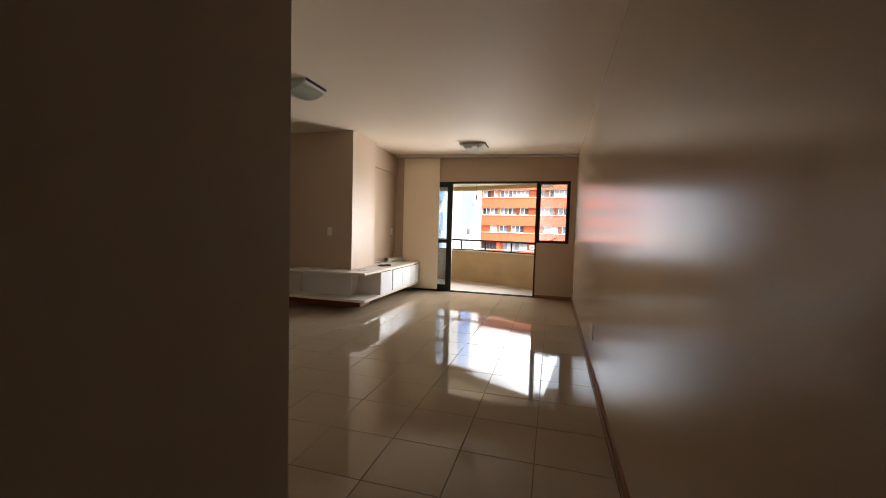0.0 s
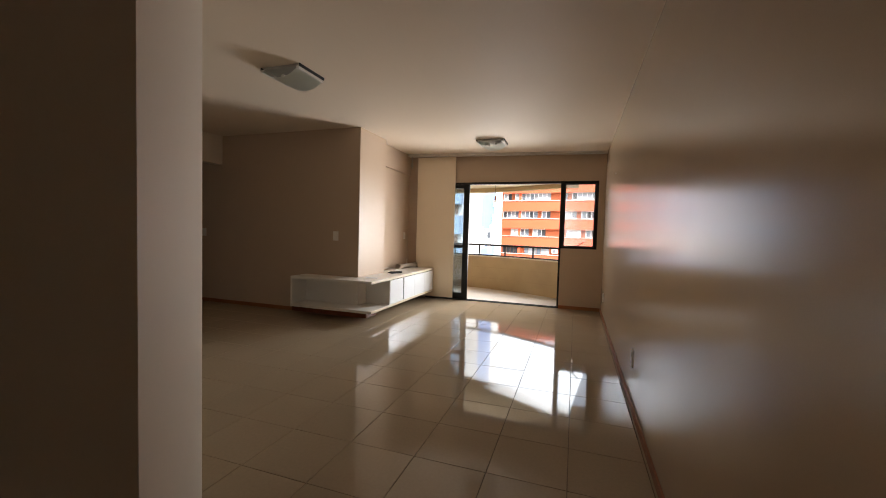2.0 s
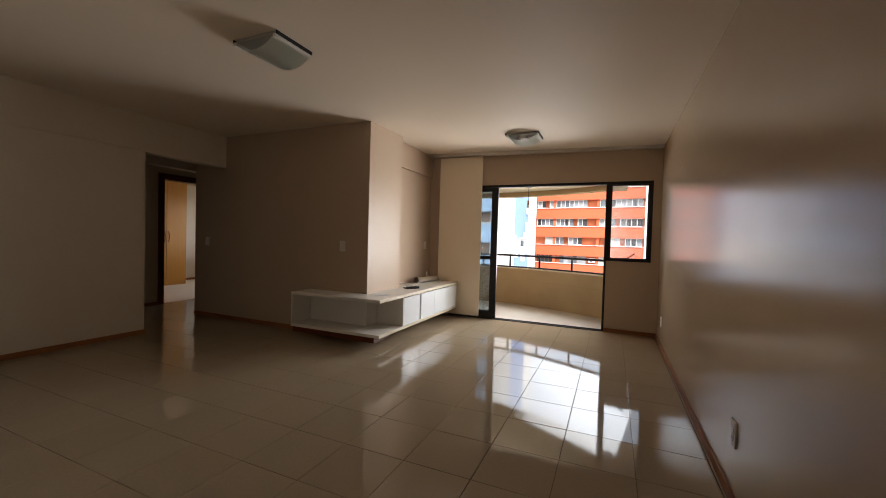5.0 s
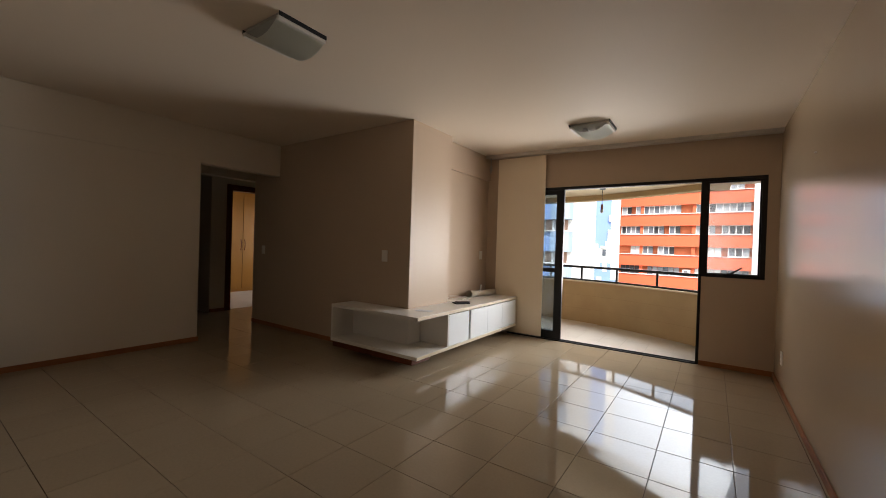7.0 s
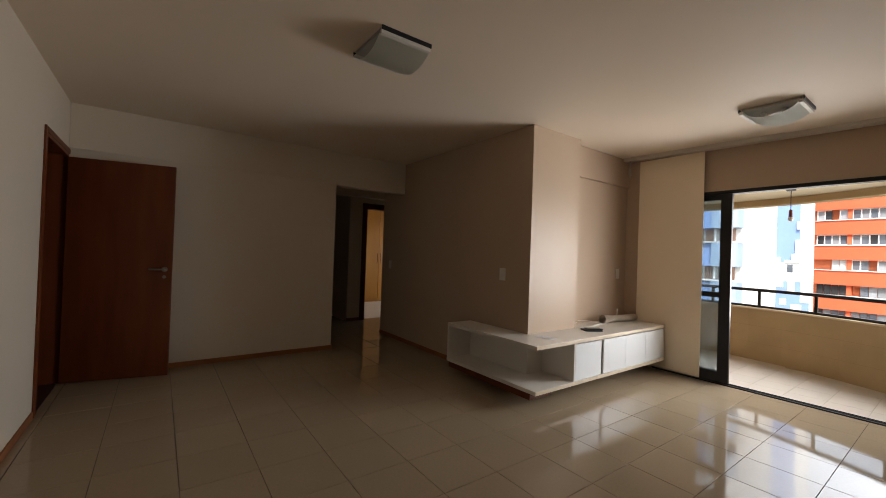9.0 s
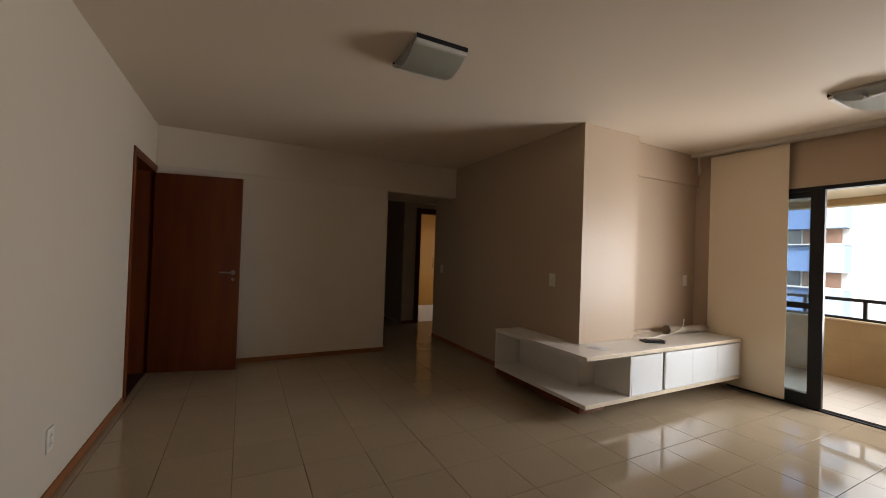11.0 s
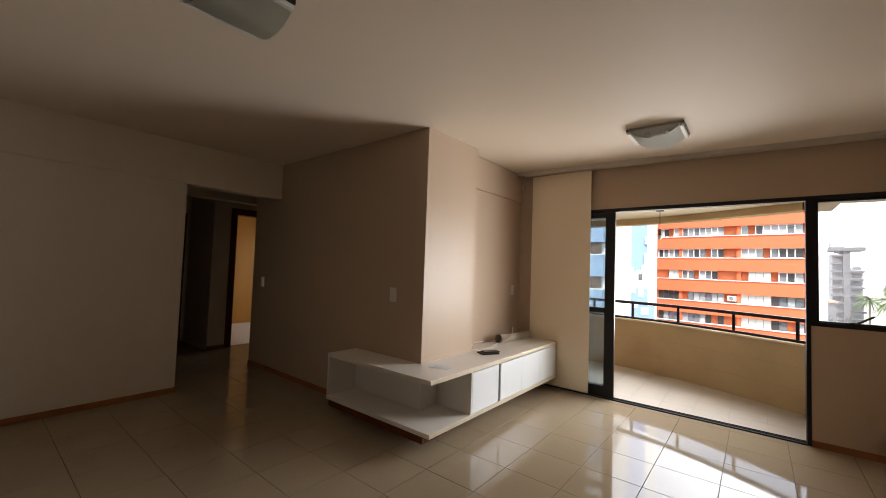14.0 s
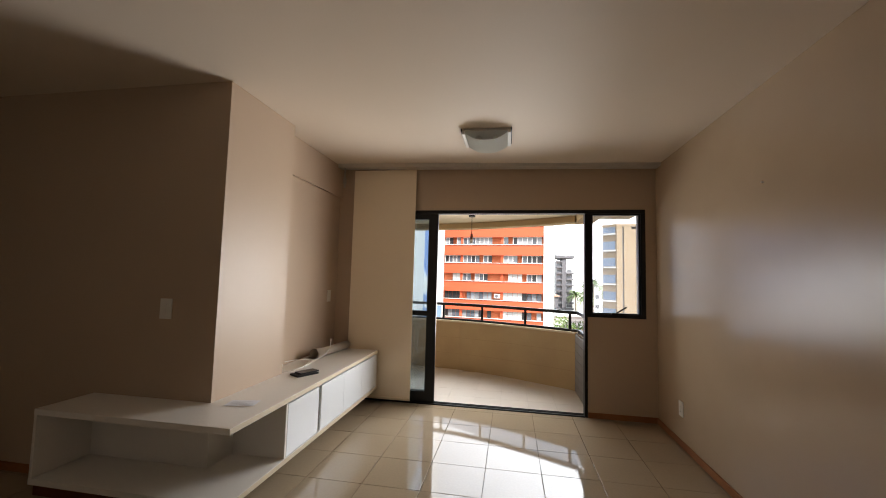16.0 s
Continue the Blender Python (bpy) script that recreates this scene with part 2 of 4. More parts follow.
def prism(points, z0, z1, bevel=0.0):
    """An upright prism over a ring of plan points."""
    bm = bmesh.new()
    lo = [bm.verts.new((x, y, z0)) for x, y in points]
    hi = [bm.verts.new((x, y, z1)) for x, y in points]
    n = len(points)
    bm.faces.new(lo[::-1])
    bm.faces.new(hi)
    for i in range(n):
        bm.faces.new((lo[i], lo[(i + 1) % n], hi[(i + 1) % n], hi[i]))
    if bevel:
        bmesh.ops.bevel(bm, geom=bm.edges[:], offset=bevel, segments=2, affect="EDGES", profile=0.6)
    return bm


def prism_y(points, y0, y1):
    """A prism along y over a ring of (x, z) points."""
    bm = bmesh.new()
    a = [bm.verts.new((x, y0, z)) for x, z in points]
    b = [bm.verts.new((x, y1, z)) for x, z in points]
    n = len(points)
    bm.faces.new(a)
    bm.faces.new(b[::-1])
    for i in range(n):
        bm.faces.new((a[i], a[(i + 1) % n], b[(i + 1) % n], b[i]))
    return bm


def ceiling_at(x):
    """The height of the slightly sagging ceiling."""
    return H if x < -3.3 else H - 0.068 * (x + 3.3) / 3.45


def rod(bm, a, b, r, r2=None, seg=12):
    """A round bar from a to b, added to bm."""
    a, b = Vector(a), Vector(b)
    m = (b - a).to_track_quat("Z", "Y").to_matrix().to_4x4()
    m.translation = (a + b) / 2
    bmesh.ops.create_cone(bm, cap_ends=True, segments=seg, radius1=r, radius2=r if r2 is None else r2, depth=(b - a).length, matrix=m)
    return bm


def sweep(bm, pts, r, seg=8):
    """A tube along a line of points."""
    rings = []
    pts = [Vector(p) for p in pts]
    for i, p in enumerate(pts):
        d = (pts[min(i + 1, len(pts) - 1)] - pts[max(i - 1, 0)]).normalized()
        side = d.cross(Vector((0, 0, 1)))
        side = side.normalized() if side.length > 1e-3 else Vector((1, 0, 0))
        up = side.cross(d)
        rings.append([bm.verts.new(p + (side * math.cos(a) + up * math.sin(a)) * r) for a in (2 * math.pi * k / seg for k in range(seg))])
    for p, q in zip(rings, rings[1:]):
        for k in range(seg):
            bm.faces.new((p[k], p[(k + 1) % seg], q[(k + 1) % seg], q[k]))
    bm.faces.new(rings[0][::-1])
    bm.faces.new(rings[-1])
    return bm


def mesh_of(name, bm, material, smooth=False):
    bmesh.ops.recalc_face_normals(bm, faces=bm.faces[:])
    me = bpy.data.meshes.new(name)
    bm.to_mesh(me)
    bm.free()
    me.materials.append(material)
    if smooth:
        for f in me.polygons:
            f.use_smooth = True
    return me


def part(name, bm, material, parent=None, label="", smooth=False):
    """Links bm as one mesh object under a thing or a part."""
    ob = new(name, mesh_of(name, bm, material, smooth))
    if parent is not None:
        ob.parent = parent
    return tagged(ob, label)


def piece(name, me, parent, at):
    ob = new(name, me)
    ob.parent = parent
    ob.location = at
    return ob


def structure(name, bm, material, label, category, smooth=False):
    return tagged(part(name, bm, material, None, label, smooth), "", category, "", "structure")


def thing(name, label, category, at=(0, 0, 0), group="", rz=0.0):
    ob = new(name)
    ob.empty_display_size = 0.1
    ob.matrix_world = pose(*at, 0, 0, rz)
    return tagged(ob, label, category, group)


# ---- plan, in metres: the long side wall is x = 0, y runs to the balcony ----
H = 2.63             # ceiling
YW = 7.148           # balcony wall, inner face
YB = 5.105           # block of the inner rooms, face to the living room
XB = -3.271          # television wall
XR = -3.43           # the same wall behind the pilaster
YP = 5.868           # end of the pilaster
XH = -5.744          # wall with the corridor's opening
YD = 1.437           # wall with the wooden door
XC, YC = -1.09, 0.80  # end of the entrance corridor's wall
TH = 0.15

floor = structure("floor", boxes((-11.2, 0.1, -3.2, YW + 0.02, -0.25, -0.012)), GROUT,
                  "polished beige porcelain floor tiles with dark joints", "floor")
ceiling = structure("ceiling", prism_y([(-11.2, H), (-3.3, H), (0.15, H - 0.068), (0.15, H + 0.2), (-11.2, H + 0.2)], -3.2, YW + TH), CEIL,
                    "plain off-white painted ceiling", "ceiling")
structure("wall_side", boxes((0, TH, -3.2, YW + TH, 0, H)), SATIN, "long satin taupe painted wall with blurred reflections", "wall")
structure("wall_balcony", boxes((-0.66, 0, YW, YW + TH, 0, 1.008), (-0.10, 0, YW, YW + TH, 1.008, 2.122),
                                (-3.05, 0, YW, YW + TH, 2.122, H), (XR - 0.5, -3.05, YW, YW + TH, 0, H)), TAUPE,
          "taupe painted wall round the balcony opening", "wall")
structure("wall_television", prism([(-6.40, YB), (XB, YB), (XB, YP), (XR, YP), (XR, YW), (-6.40, YW)], 0, H), TAUPE,
          "taupe painted block with a shallow pilaster", "wall")
structure("beam_television", boxes((XR, XR + 0.03, YP + 0.002, YW - 0.002, 2.27, H - 0.002)), TAUPE, "shallow taupe beam above the television wall", "beam")
structure("wall_corridor", boxes((XH - TH, XH, YD - TH, 4.045, 0, H), (XH - TH, XH, 4.045, YB - 0.002, 2.19, H)), WHITE,
          "off-white wall with the corridor opening", "wall")
structure("beam_corridor", boxes((XH, XH + 0.012, YD + 0.002, 4.04, 2.20, H - 0.002)), WHITE, "shallow off-white beam over the door", "beam")
structure("wall_door", boxes((-5.744, -5.70, YD - TH, YD, 0, H), (-4.825, -1.86, YD - TH, YD, 0, H), (-5.70, -4.825, YD - TH, YD, 2.18, H)), WHITE,
          "off-white wall with the doorway", "wall")
structure("wall_entrance", prism([(XC, YC), (-1.725, YD), (-1.86, YD), (-1.86, YD - TH), (XC - TH, 0.74), (XC - TH, -3.2), (XC, -3.2)], 0, H), WHITE,
          "off-white entrance wall with a slanted corner", "wall")
structure("wall_back", boxes((-1.24, 0.15, -3.35, -3.2, 0, H)), WHITE, "plain entrance wall", "wall")

# rooms beyond: kitchen lobby, corridor, bedroom
structure("wall_lobby", boxes((-5.9, -3.9, -0.3, -0.15, 0, H), (-6.05, -5.9, -0.3, YD - TH, 0, H), (-3.9, -3.75, -0.3, YD - TH, 0, H)), WHITE,
          "plain lobby walls behind the door", "wall")
structure("wall_corridor_end", boxes((-7.75, -7.60, 5.02, 5.33, 0, H), (-7.75, -7.60, 6.15, 6.75, 0, H), (-7.75, -7.60, 5.33, 6.15, 2.17, H)), WHITE,
          "corridor end wall with a bedroom doorway", "wall")
structure("wall_corridor_side", boxes((-8.60, XH - TH, 3.90, 4.05, 0, H), (-8.75, -8.60, 3.90, 5.10, 0, H), (-8.60, -7.75, 5.02, 5.12, 0, H),
                                      (-7.60, -6.40, 6.60, 6.75, 0, H)), WHITE, "plain corridor walls", "wall")
structure("beam_hall", boxes((-7.0, -6.85, 4.05, 6.6, 2.235, H - 0.002)), WHITE, "off-white corridor beam", "beam")
structure("wall_bedroom", boxes((-10.85, -10.70, 5.12, 8.5, 0, H), (-10.70, -8.75, 4.97, 5.12, 0, H),
                                (-10.70, -10.2, 8.35, 8.5, 0, H), (-7.75, -7.60, 6.75, 8.5, 0, H),
                                (-10.2, -7.75, 8.35, 8.5, 0, 0.9), (-10.2, -7.75, 8.35, 8.5, 2.1, H)), WHITE, "off-white bedroom walls with a window", "wall")
structure("ceiling_bedroom", boxes((-11.2, -6.4, YW + 0.15, 8.5, H, H + 0.2)), CEIL, "plain bedroom ceiling", "ceiling")
structure("floor_bedroom", boxes((-10.85, -7.70, YW + 0.02, 8.5, -0.25, 0.001), (-10.85, -7.70, 5.0, YW + 0.02, -0.011, 0.001)), BFLOOR, "polished bedroom floor", "floor")


def skirting(name, x0, x1, y0, y1, h=0.055):
    structure(name, boxes((x0, x1, y0, y1, 0, h), bevel=0.004), SKIRT, "reddish-brown wooden skirting board", "skirting")


S = 0.013
skirting("baseboard_side", -S, -0.0005, -3.0, YW - 0.001)
skirting("baseboard_window", -0.66, -S - 0.001, YW - S, YW - 0.0005)
skirting("baseboard_block", -6.40, XB + S, YB - S, YB - 0.0005)
skirting("baseboard_pilaster", XB + 0.0005, XB + S, YB + 0.001, YP + S)
skirting("baseboard_television", XR + 0.0005, XR + S, YP + S + 0.001, YW - S)
skirting("baseboard_corridor", XH + 0.0005, XH + S, 1.7, 4.045 + S)
skirting("baseboard_door", -4.76, -1.73, YD + 0.0005, YD + S)
skirting("baseboard_end", -7.60 + 0.0005, -7.60 + S, 5.02, 5.27)
skirting("baseboard_bedroom", -10.6995, -10.70 + S, 5.13, 8.34)
skirting("baseboard_hall", -8.59, XH - TH, 4.0505, 4.05 + S)

# ---- balcony ----
CURVE = [(-4.6, 8.72), (-4.0, 8.86), (-3.4, 8.93), (-2.9, 8.93), (-2.57, 8.90), (-2.2, 8.83), (-1.9, 8.735), (-1.62, 8.63), (-1.3, 8.48), (-1.0, 8.325), (-0.8, 8.215), (-0.634, 8.12)]


def curve_at(offset):
    """The parapet's inner line in plan, moved outwards."""
    out = []
    for i, (x, y) in enumerate(CURVE):
        a, b = CURVE[max(i - 1, 0)], CURVE[min(i + 1, len(CURVE) - 1)]
        n = Vector((-(b[1] - a[1]), b[0] - a[0])).normalized()
        out.append((x + n.x * offset, y + n.y * offset))
    return out


def along(offset0, offset1, z0, z1):
    """A bar that follows the parapet's curve."""
    return prism(curve_at(offset0) + curve_at(offset1)[::-1], z0, z1)


balcony_floor = structure("floor_balcony", prism([(-0.634, YW + 0.02), (-4.6, YW + 0.02)] + curve_at(0.15), -0.25, -0.006), BGROUT,
                          "light beige balcony floor tiles", "floor")
structure("ceiling_balcony", prism([(0.1, YW + TH), (-4.6, YW + TH)] + curve_at(0.3) + [(0.1, 8.4)], 2.215, 2.45), CREAMR, "cream painted balcony ceiling", "ceiling")
structure("beam_balcony", along(-0.02, 0.16, 2.13, 2.214), OCHRE, "curved ochre beam along the balcony's edge", "beam")
structure("beam_balcony_side", boxes((-0.62, -0.40, YW + TH + 0.002, 8.30, 2.13, 2.212)), OCHRE, "short ochre return of the balcony beam", "beam")
parapet = structure("parapet", along(0, 0.15, -0.25, 0.70), OCHRE, "curved ochre rendered balcony parapet", "parapet")
for z in (0.235, 0.47):
    part("joint", along(-0.0015, 0.0005, z, z + 0.003), OCHREJ, parapet, "scored render joint")
structure("parapet_cap", along(-0.012, 0.165, 0.70, 0.722), CREAMR, "pale parapet coping", "parapet")
side = structure("wall_balcony_side", boxes((-0.62, -0.50, YW + TH, 8.2, -0.25, 0.715)), GROUT, "dark slate-clad balcony side wall", "wall")
left_wall = structure("wall_balcony_left", boxes((-4.75, -4.6, YW + TH, 8.9, -0.25, 2.212)), BGROUT, "brown tiled balcony side wall", "wall")
for k in range(7):
    piece("stone", mesh_of("stone", boxes((-0.634, -0.62, 0, 0.9 - 0.03 * (k % 2), 0, 0.096), bevel=0.003), SLATE), side, (0, YW + TH + 0.002, 0.003 + k * 0.1))

rail = thing("balcony_railing", "black metal railing on the curved parapet", "railing")
part("top_rail", along(0.045, 0.105, 0.945, 0.985), BLACK, rail)
part("bottom_rail", along(0.055, 0.095, 0.7225, 0.752), BLACK, rail)
part("top_rail", boxes((-0.605, -0.545, YW + TH + 0.002, 8.17, 0.945, 0.985)), BLACK, rail)
part("bottom_rail", boxes((-0.595, -0.555, YW + TH + 0.002, 8.17, 0.7225, 0.752)), BLACK, rail)
for px in (-4.2, -3.65, -3.05, -2.47, -1.86, -1.24, -0.68):
    mid = curve_at(0.075)
    for (xa, ya), (xb, yb) in zip(mid, mid[1:]):
        if xa <= px <= xb:
            py = ya + (yb - ya) * (px - xa) / (xb - xa)
            part("post", boxes((px - 0.016, px + 0.016, py - 0.018, py + 0.018, 0.752, 0.945)), BLACK, rail)

# ---- glazing of the balcony wall ----
door = thing("sliding_door", "black aluminium sliding balcony door pushed open", "sliding door", (0, 0, 0))
y0, y1 = YW - 0.004, YW + 0.085
part("head", boxes((-3.05, -0.10, y0, y1, 2.083, 2.122), bevel=0.003), BLACK, door)
part("jamb", boxes((-0.690, -0.660, y0, y1, 0, 1.008), bevel=0.003), BLACK, door)
part("jamb", boxes((-3.05, -3.01, y0, y1, 0, 2.083), bevel=0.003), BLACK, door)
part("track", boxes((-3.01, -0.690, y0, y1, -0.004, 0.012), (-3.01, -0.690, y0 + 0.025, y0 + 0.03, 0.012, 0.02),
                    (-3.01, -0.690, y0 + 0.058, y0 + 0.063, 0.012, 0.02)), BLACK, door)


def door_leaf(x0, x1, yy):
    leaf = part("leaf", boxes((x0, x0 + 0.085, yy, yy + 0.03, 0.021, 2.081), (x1 - 0.105, x1, yy, yy + 0.03, 0.021, 2.081),
                              (x0 + 0.085, x1 - 0.105, yy, yy + 0.03, 0.021, 0.13), (x0 + 0.085, x1 - 0.105, yy, yy + 0.03, 2.022, 2.081),
                              (x0 + 0.085, x1 - 0.105, yy, yy + 0.03, 0.945, 1.0)), BLACK, door)
    for za, zb in ((0.13, 0.945), (1.0, 2.022)):
        part("pane", boxes((x0 + 0.085, x1 - 0.105, yy + 0.012, yy + 0.017, za, zb)), SMOKE, leaf)
    return leaf


door_leaf(-3.0, -2.253, y0 + 0.010)
door_leaf(-2.99, -2.262, y0 + 0.046)

win = tagged(thing("window_1", "small black awning window beside the balcony door", "window"), kind="structure")
part("window_frame", boxes((-0.690, -0.625, y0, y1, 1.008, 2.083), (-0.145, -0.10, y0, y1, 1.008, 2.083),
                           (-0.625, -0.145, y0, y1, 1.008, 1.042), bevel=0.002), BLACK, win)
part("sash", boxes((-0.625, -0.608, y0 + 0.02, y0 + 0.06, 1.042, 2.083), (-0.160, -0.145, y0 + 0.02, y0 + 0.06, 1.042, 2.083),
                   (-0.608, -0.160, y0 + 0.02, y0 + 0.06, 1.042, 1.055), (-0.608, -0.160, y0 + 0.02, y0 + 0.06, 2.066, 2.083)), BLACK, win)
g = part("pane", boxes((-0.608, -0.160, y0 + 0.038, y0 + 0.043, 1.055, 2.066)), PANE, win)
g.visible_shadow = False
bm = rod(bmesh.new(), (-0.40, y0 - 0.012, 1.05), (-0.30, y0 - 0.055, 1.125), 0.008)
slab(bm, -0.43, -0.37, y0 - 0.012, y0, 1.04, 1.062)
part("window_handle", bm, BLACK, win, "black window stay handle")

# ---- blind and its track ----
track = thing("blind_track", "long grey aluminium blind track at the ceiling", "curtain track")
part("rail", prism_y([(XR + 0.02, 2.595), (-0.003, 2.535), (-0.003, ceiling_at(0)), (XR + 0.02, H)], 6.985, 7.105), TRACK, track)
part("carrier", prism_y([(XR + 0.04, 2.585), (-1.79, 2.555), (-1.79, ceiling_at(-1.79)), (XR + 0.04, H)], 6.965, 6.983), TRACK, track)
blind = thing("panel_blind", "cream fabric panel blind hanging beside the door", "blind")
bm = bmesh.new()
NX, NZ = 16, 24
skins = []
for depth in (0.0, 0.004):
    skin = []
    for i in range(NX + 1):
        u = i / NX
        skin.append([bm.verts.new((-3.235 + 0.730 * u, 7.088 + depth + 0.0012 * math.sin(u * 7.0 + 0.6) + 0.003 * (1 - j / NZ) * math.sin(u * 3.1),
                                   0.060 + 2.515 * j / NZ)) for j in range(NZ + 1)])
    skins.append(skin)
for f, skin in enumerate(skins):
    for i in range(NX):
        for j in range(NZ):
            q = (skin[i][j], skin[i + 1][j], skin[i + 1][j + 1], skin[i][j + 1])
            bm.faces.new(q if f == 0 else q[::-1])
for i in (0, NX):
    for j in range(NZ):
        bm.faces.new((skins[0][i][j], skins[0][i][j + 1], skins[1][i][j + 1], skins[1][i][j]))
part("fabric", bm, FABRIC, blind)
part("weight_bar", boxes((-3.235, -2.505, 7.083, 7.099, 0.036, 0.062), bevel=0.004), FABRIC, blind)
bm = rod(bmesh.new(), (-3.315, 6.99, 2.36), (-3.315, 6.99, 2.585), 0.010)
slab(bm, -3.33, -3.30, 6.975, 7.005, 2.40, 2.47)
part("chain_drive", bm, ALU, blind)

# ---- floating television console round the corner ----
console = thing("tv_console", "white floating laminate console wrapping the pilaster corner", "tv console")
XF, YF = -2.876, 4.776     # front edges
XE, YE = -4.14, 7.072      # ends
ZL, ZU, T = 0.14, 0.560, 0.034


def ell(z0, z1):
    return prism([(XE, YF), (XF, YF), (XF, YE), (XR + 0.001, YE), (XR + 0.001, YP + 0.001), (XB + 0.001, YP + 0.001), (XB + 0.001, YB - 0.001), (XE, YB - 0.001)], z0, z1, bevel=0.002)


part("top_shelf", ell(ZU - T, ZU), LAMINATE, console)
part("bottom_shelf", ell(ZL, ZL + T), LAMINATE, console)
part("support_batten", boxes((XE + 0.02, XF - 0.075, YF + 0.015, YF + 0.04, ZL - 0.062, ZL - 0.0005), bevel=0.002), WOOD, console, "reddish-brown wooden batten under the shelf")
part("support_batten", boxes((XF - 0.10, XF - 0.075, YF + 0.041, YB - 0.02, ZL - 0.062, ZL - 0.0005), bevel=0.002), WOOD, console, "reddish-brown wooden batten under the shelf")
part("edge_band", boxes((XF + 0.0003, XF + 0.0016, YF, YE, ZU - T + 0.003, ZU - 0.003)), EDGE, console, "beige edge banding")
part("edge_band", boxes((XF + 0.0003, XF + 0.0016, YF, YE, ZL + 0.003, ZL + T - 0.003)), EDGE, console, "beige edge banding")
part("end_panel", boxes((XE, XE + 0.02, YF + 0.002, YB - 0.002, ZL + T, ZU - T), bevel=0.0015), LAMINATE, console)
part("end_panel", boxes((XR + 0.002, XF - 0.002, YE - 0.022, YE, ZL + T, ZU - T), bevel=0.0015), LAMINATE, console)
part("back_panel", boxes((XE + 0.02, XB, YB - 0.012, YB - 0.001, ZL + T, ZU - T)), LAMINATE, console)
part("back_panel", boxes((XB + 0.001, XB + 0.012, YB - 0.012, 5.31, ZL + T, ZU - T)), LAMINATE, console)
part("divider", boxes((XB + 0.001, XF - 0.004, 5.31, 5.328, ZL + T, ZU - T), bevel=0.001), LAMINATE, console)
part("divider", boxes((XB + 0.001, XF - 0.022, 5.76, 5.778, ZL + T, ZU - T), bevel=0.001), EDGE, console)
for ya, yb in ((5.332, 5.752), (5.796, 6.211), (6.214, 6.629), (6.632, 7.047)):
    part("door", boxes((XF - 0.020, XF - 0.003, ya, yb, ZL + T + 0.004, ZU - T - 0.012), bevel=0.0015), GLOSSW, console, "glossy white flap door")

# things on the console
ZT = ZU + 0.0005
sheet = thing("paper_sheets", "two white printed sheets lying on the console", "paper", (-3.08, 5.152, ZT), rz=14)
part("sheet", prism([(-0.085, -0.055), (0.08, -0.05), (0.085, 0.05), (-0.08, 0.055)], 0, 0.0012), PAPER, sheet)
part("sheet", prism([(-0.095, -0.055), (0.07, -0.06), (0.075, 0.04), (-0.09, 0.048)], 0.0014, 0.0028), PAPER, sheet)
for k in range(4):
    y_ = -0.035 + 0.018 * k
    part("print_line", boxes((-0.075, 0.05 - 0.02 * (k % 3), y_, y_ + 0.0025, 0.0028, 0.0031)), INK, sheet)

phone = thing("phone", "dark phone lying on a black wallet", "phone", (-3.085, 5.905, ZT), rz=62)
part("wallet", boxes((-0.105, 0.085, -0.062, 0.058, 0, 0.014), bevel=0.004), DARKPL, phone, "black leather wallet")
part("body", boxes((-0.07, 0.100, -0.042, 0.044, 0.0145, 0.024), bevel=0.003), DARKPL, phone)
part("screen", boxes((-0.066, 0.096, -0.039, 0.041, 0.0241, 0.0246)), FGLASS, phone, "dark glass screen")

roll = thing("paper_roll", "loosely rolled cream paper sheet lying on the console", "paper roll")
bm = bmesh.new()
turns, n_ = 1.42, 60
rings = []
for yy in (6.43, 6.62, 6.84, 7.05):
    ring = []
    for k in range(n_ + 1):
        a = -0.5 * math.pi + 2 * math.pi * turns * k / n_
        r = 0.043 - 0.007 * k / n_ + (0.008 if yy < 6.5 else 0.0)
        ring.append(bm.verts.new((-3.29 + 0.09 * (yy - 6.43) + r * math.cos(a), yy, ZT + 0.0445 + (0.008 if yy < 6.5 else 0.0) + r * math.sin(a))))
    # the loose outer end lies flat towards the wall
    flat = [bm.verts.new((-3.29 + 0.09 * (yy - 6.43) - (0.022 if yy < 6.5 else 0.012) * j, yy, ZT + 0.0018 + 0.0012 * j + (0.010 * (j / 3) ** 2 if yy < 6.5 else 0))) for j in (3, 2, 1)]
    rings.append(flat + ring)
for p, q in zip(rings, rings[1:]):
    for k in range(len(p) - 1):
        bm.faces.new((p[k], p[k + 1], q[k + 1], q[k]))
bmesh.ops.solidify(bm, geom=bm.faces[:], thickness=0.0012)
part("sheet", bm, CREAMP, roll, smooth=True)

cable = thing("cable", "loose white antenna cable coiled on the console", "cable")


def arc(points, steps=10):
    """A smooth line through a few points."""
    pts_ = [Vector(points[0])] + [Vector(p) for p in points] + [Vector(points[-1])]
    out = []
    for a, b, c, d in zip(pts_, pts_[1:], pts_[2:], pts_[3:]):
        for k in range(steps):
            u = k / steps
            out.append(0.5 * (2 * b + (c - a) * u + (2 * a - 5 * b + 4 * c - d) * u * u + (3 * b - a - 3 * c + d) * u ** 3))
    return out + [Vector(points[-1])]


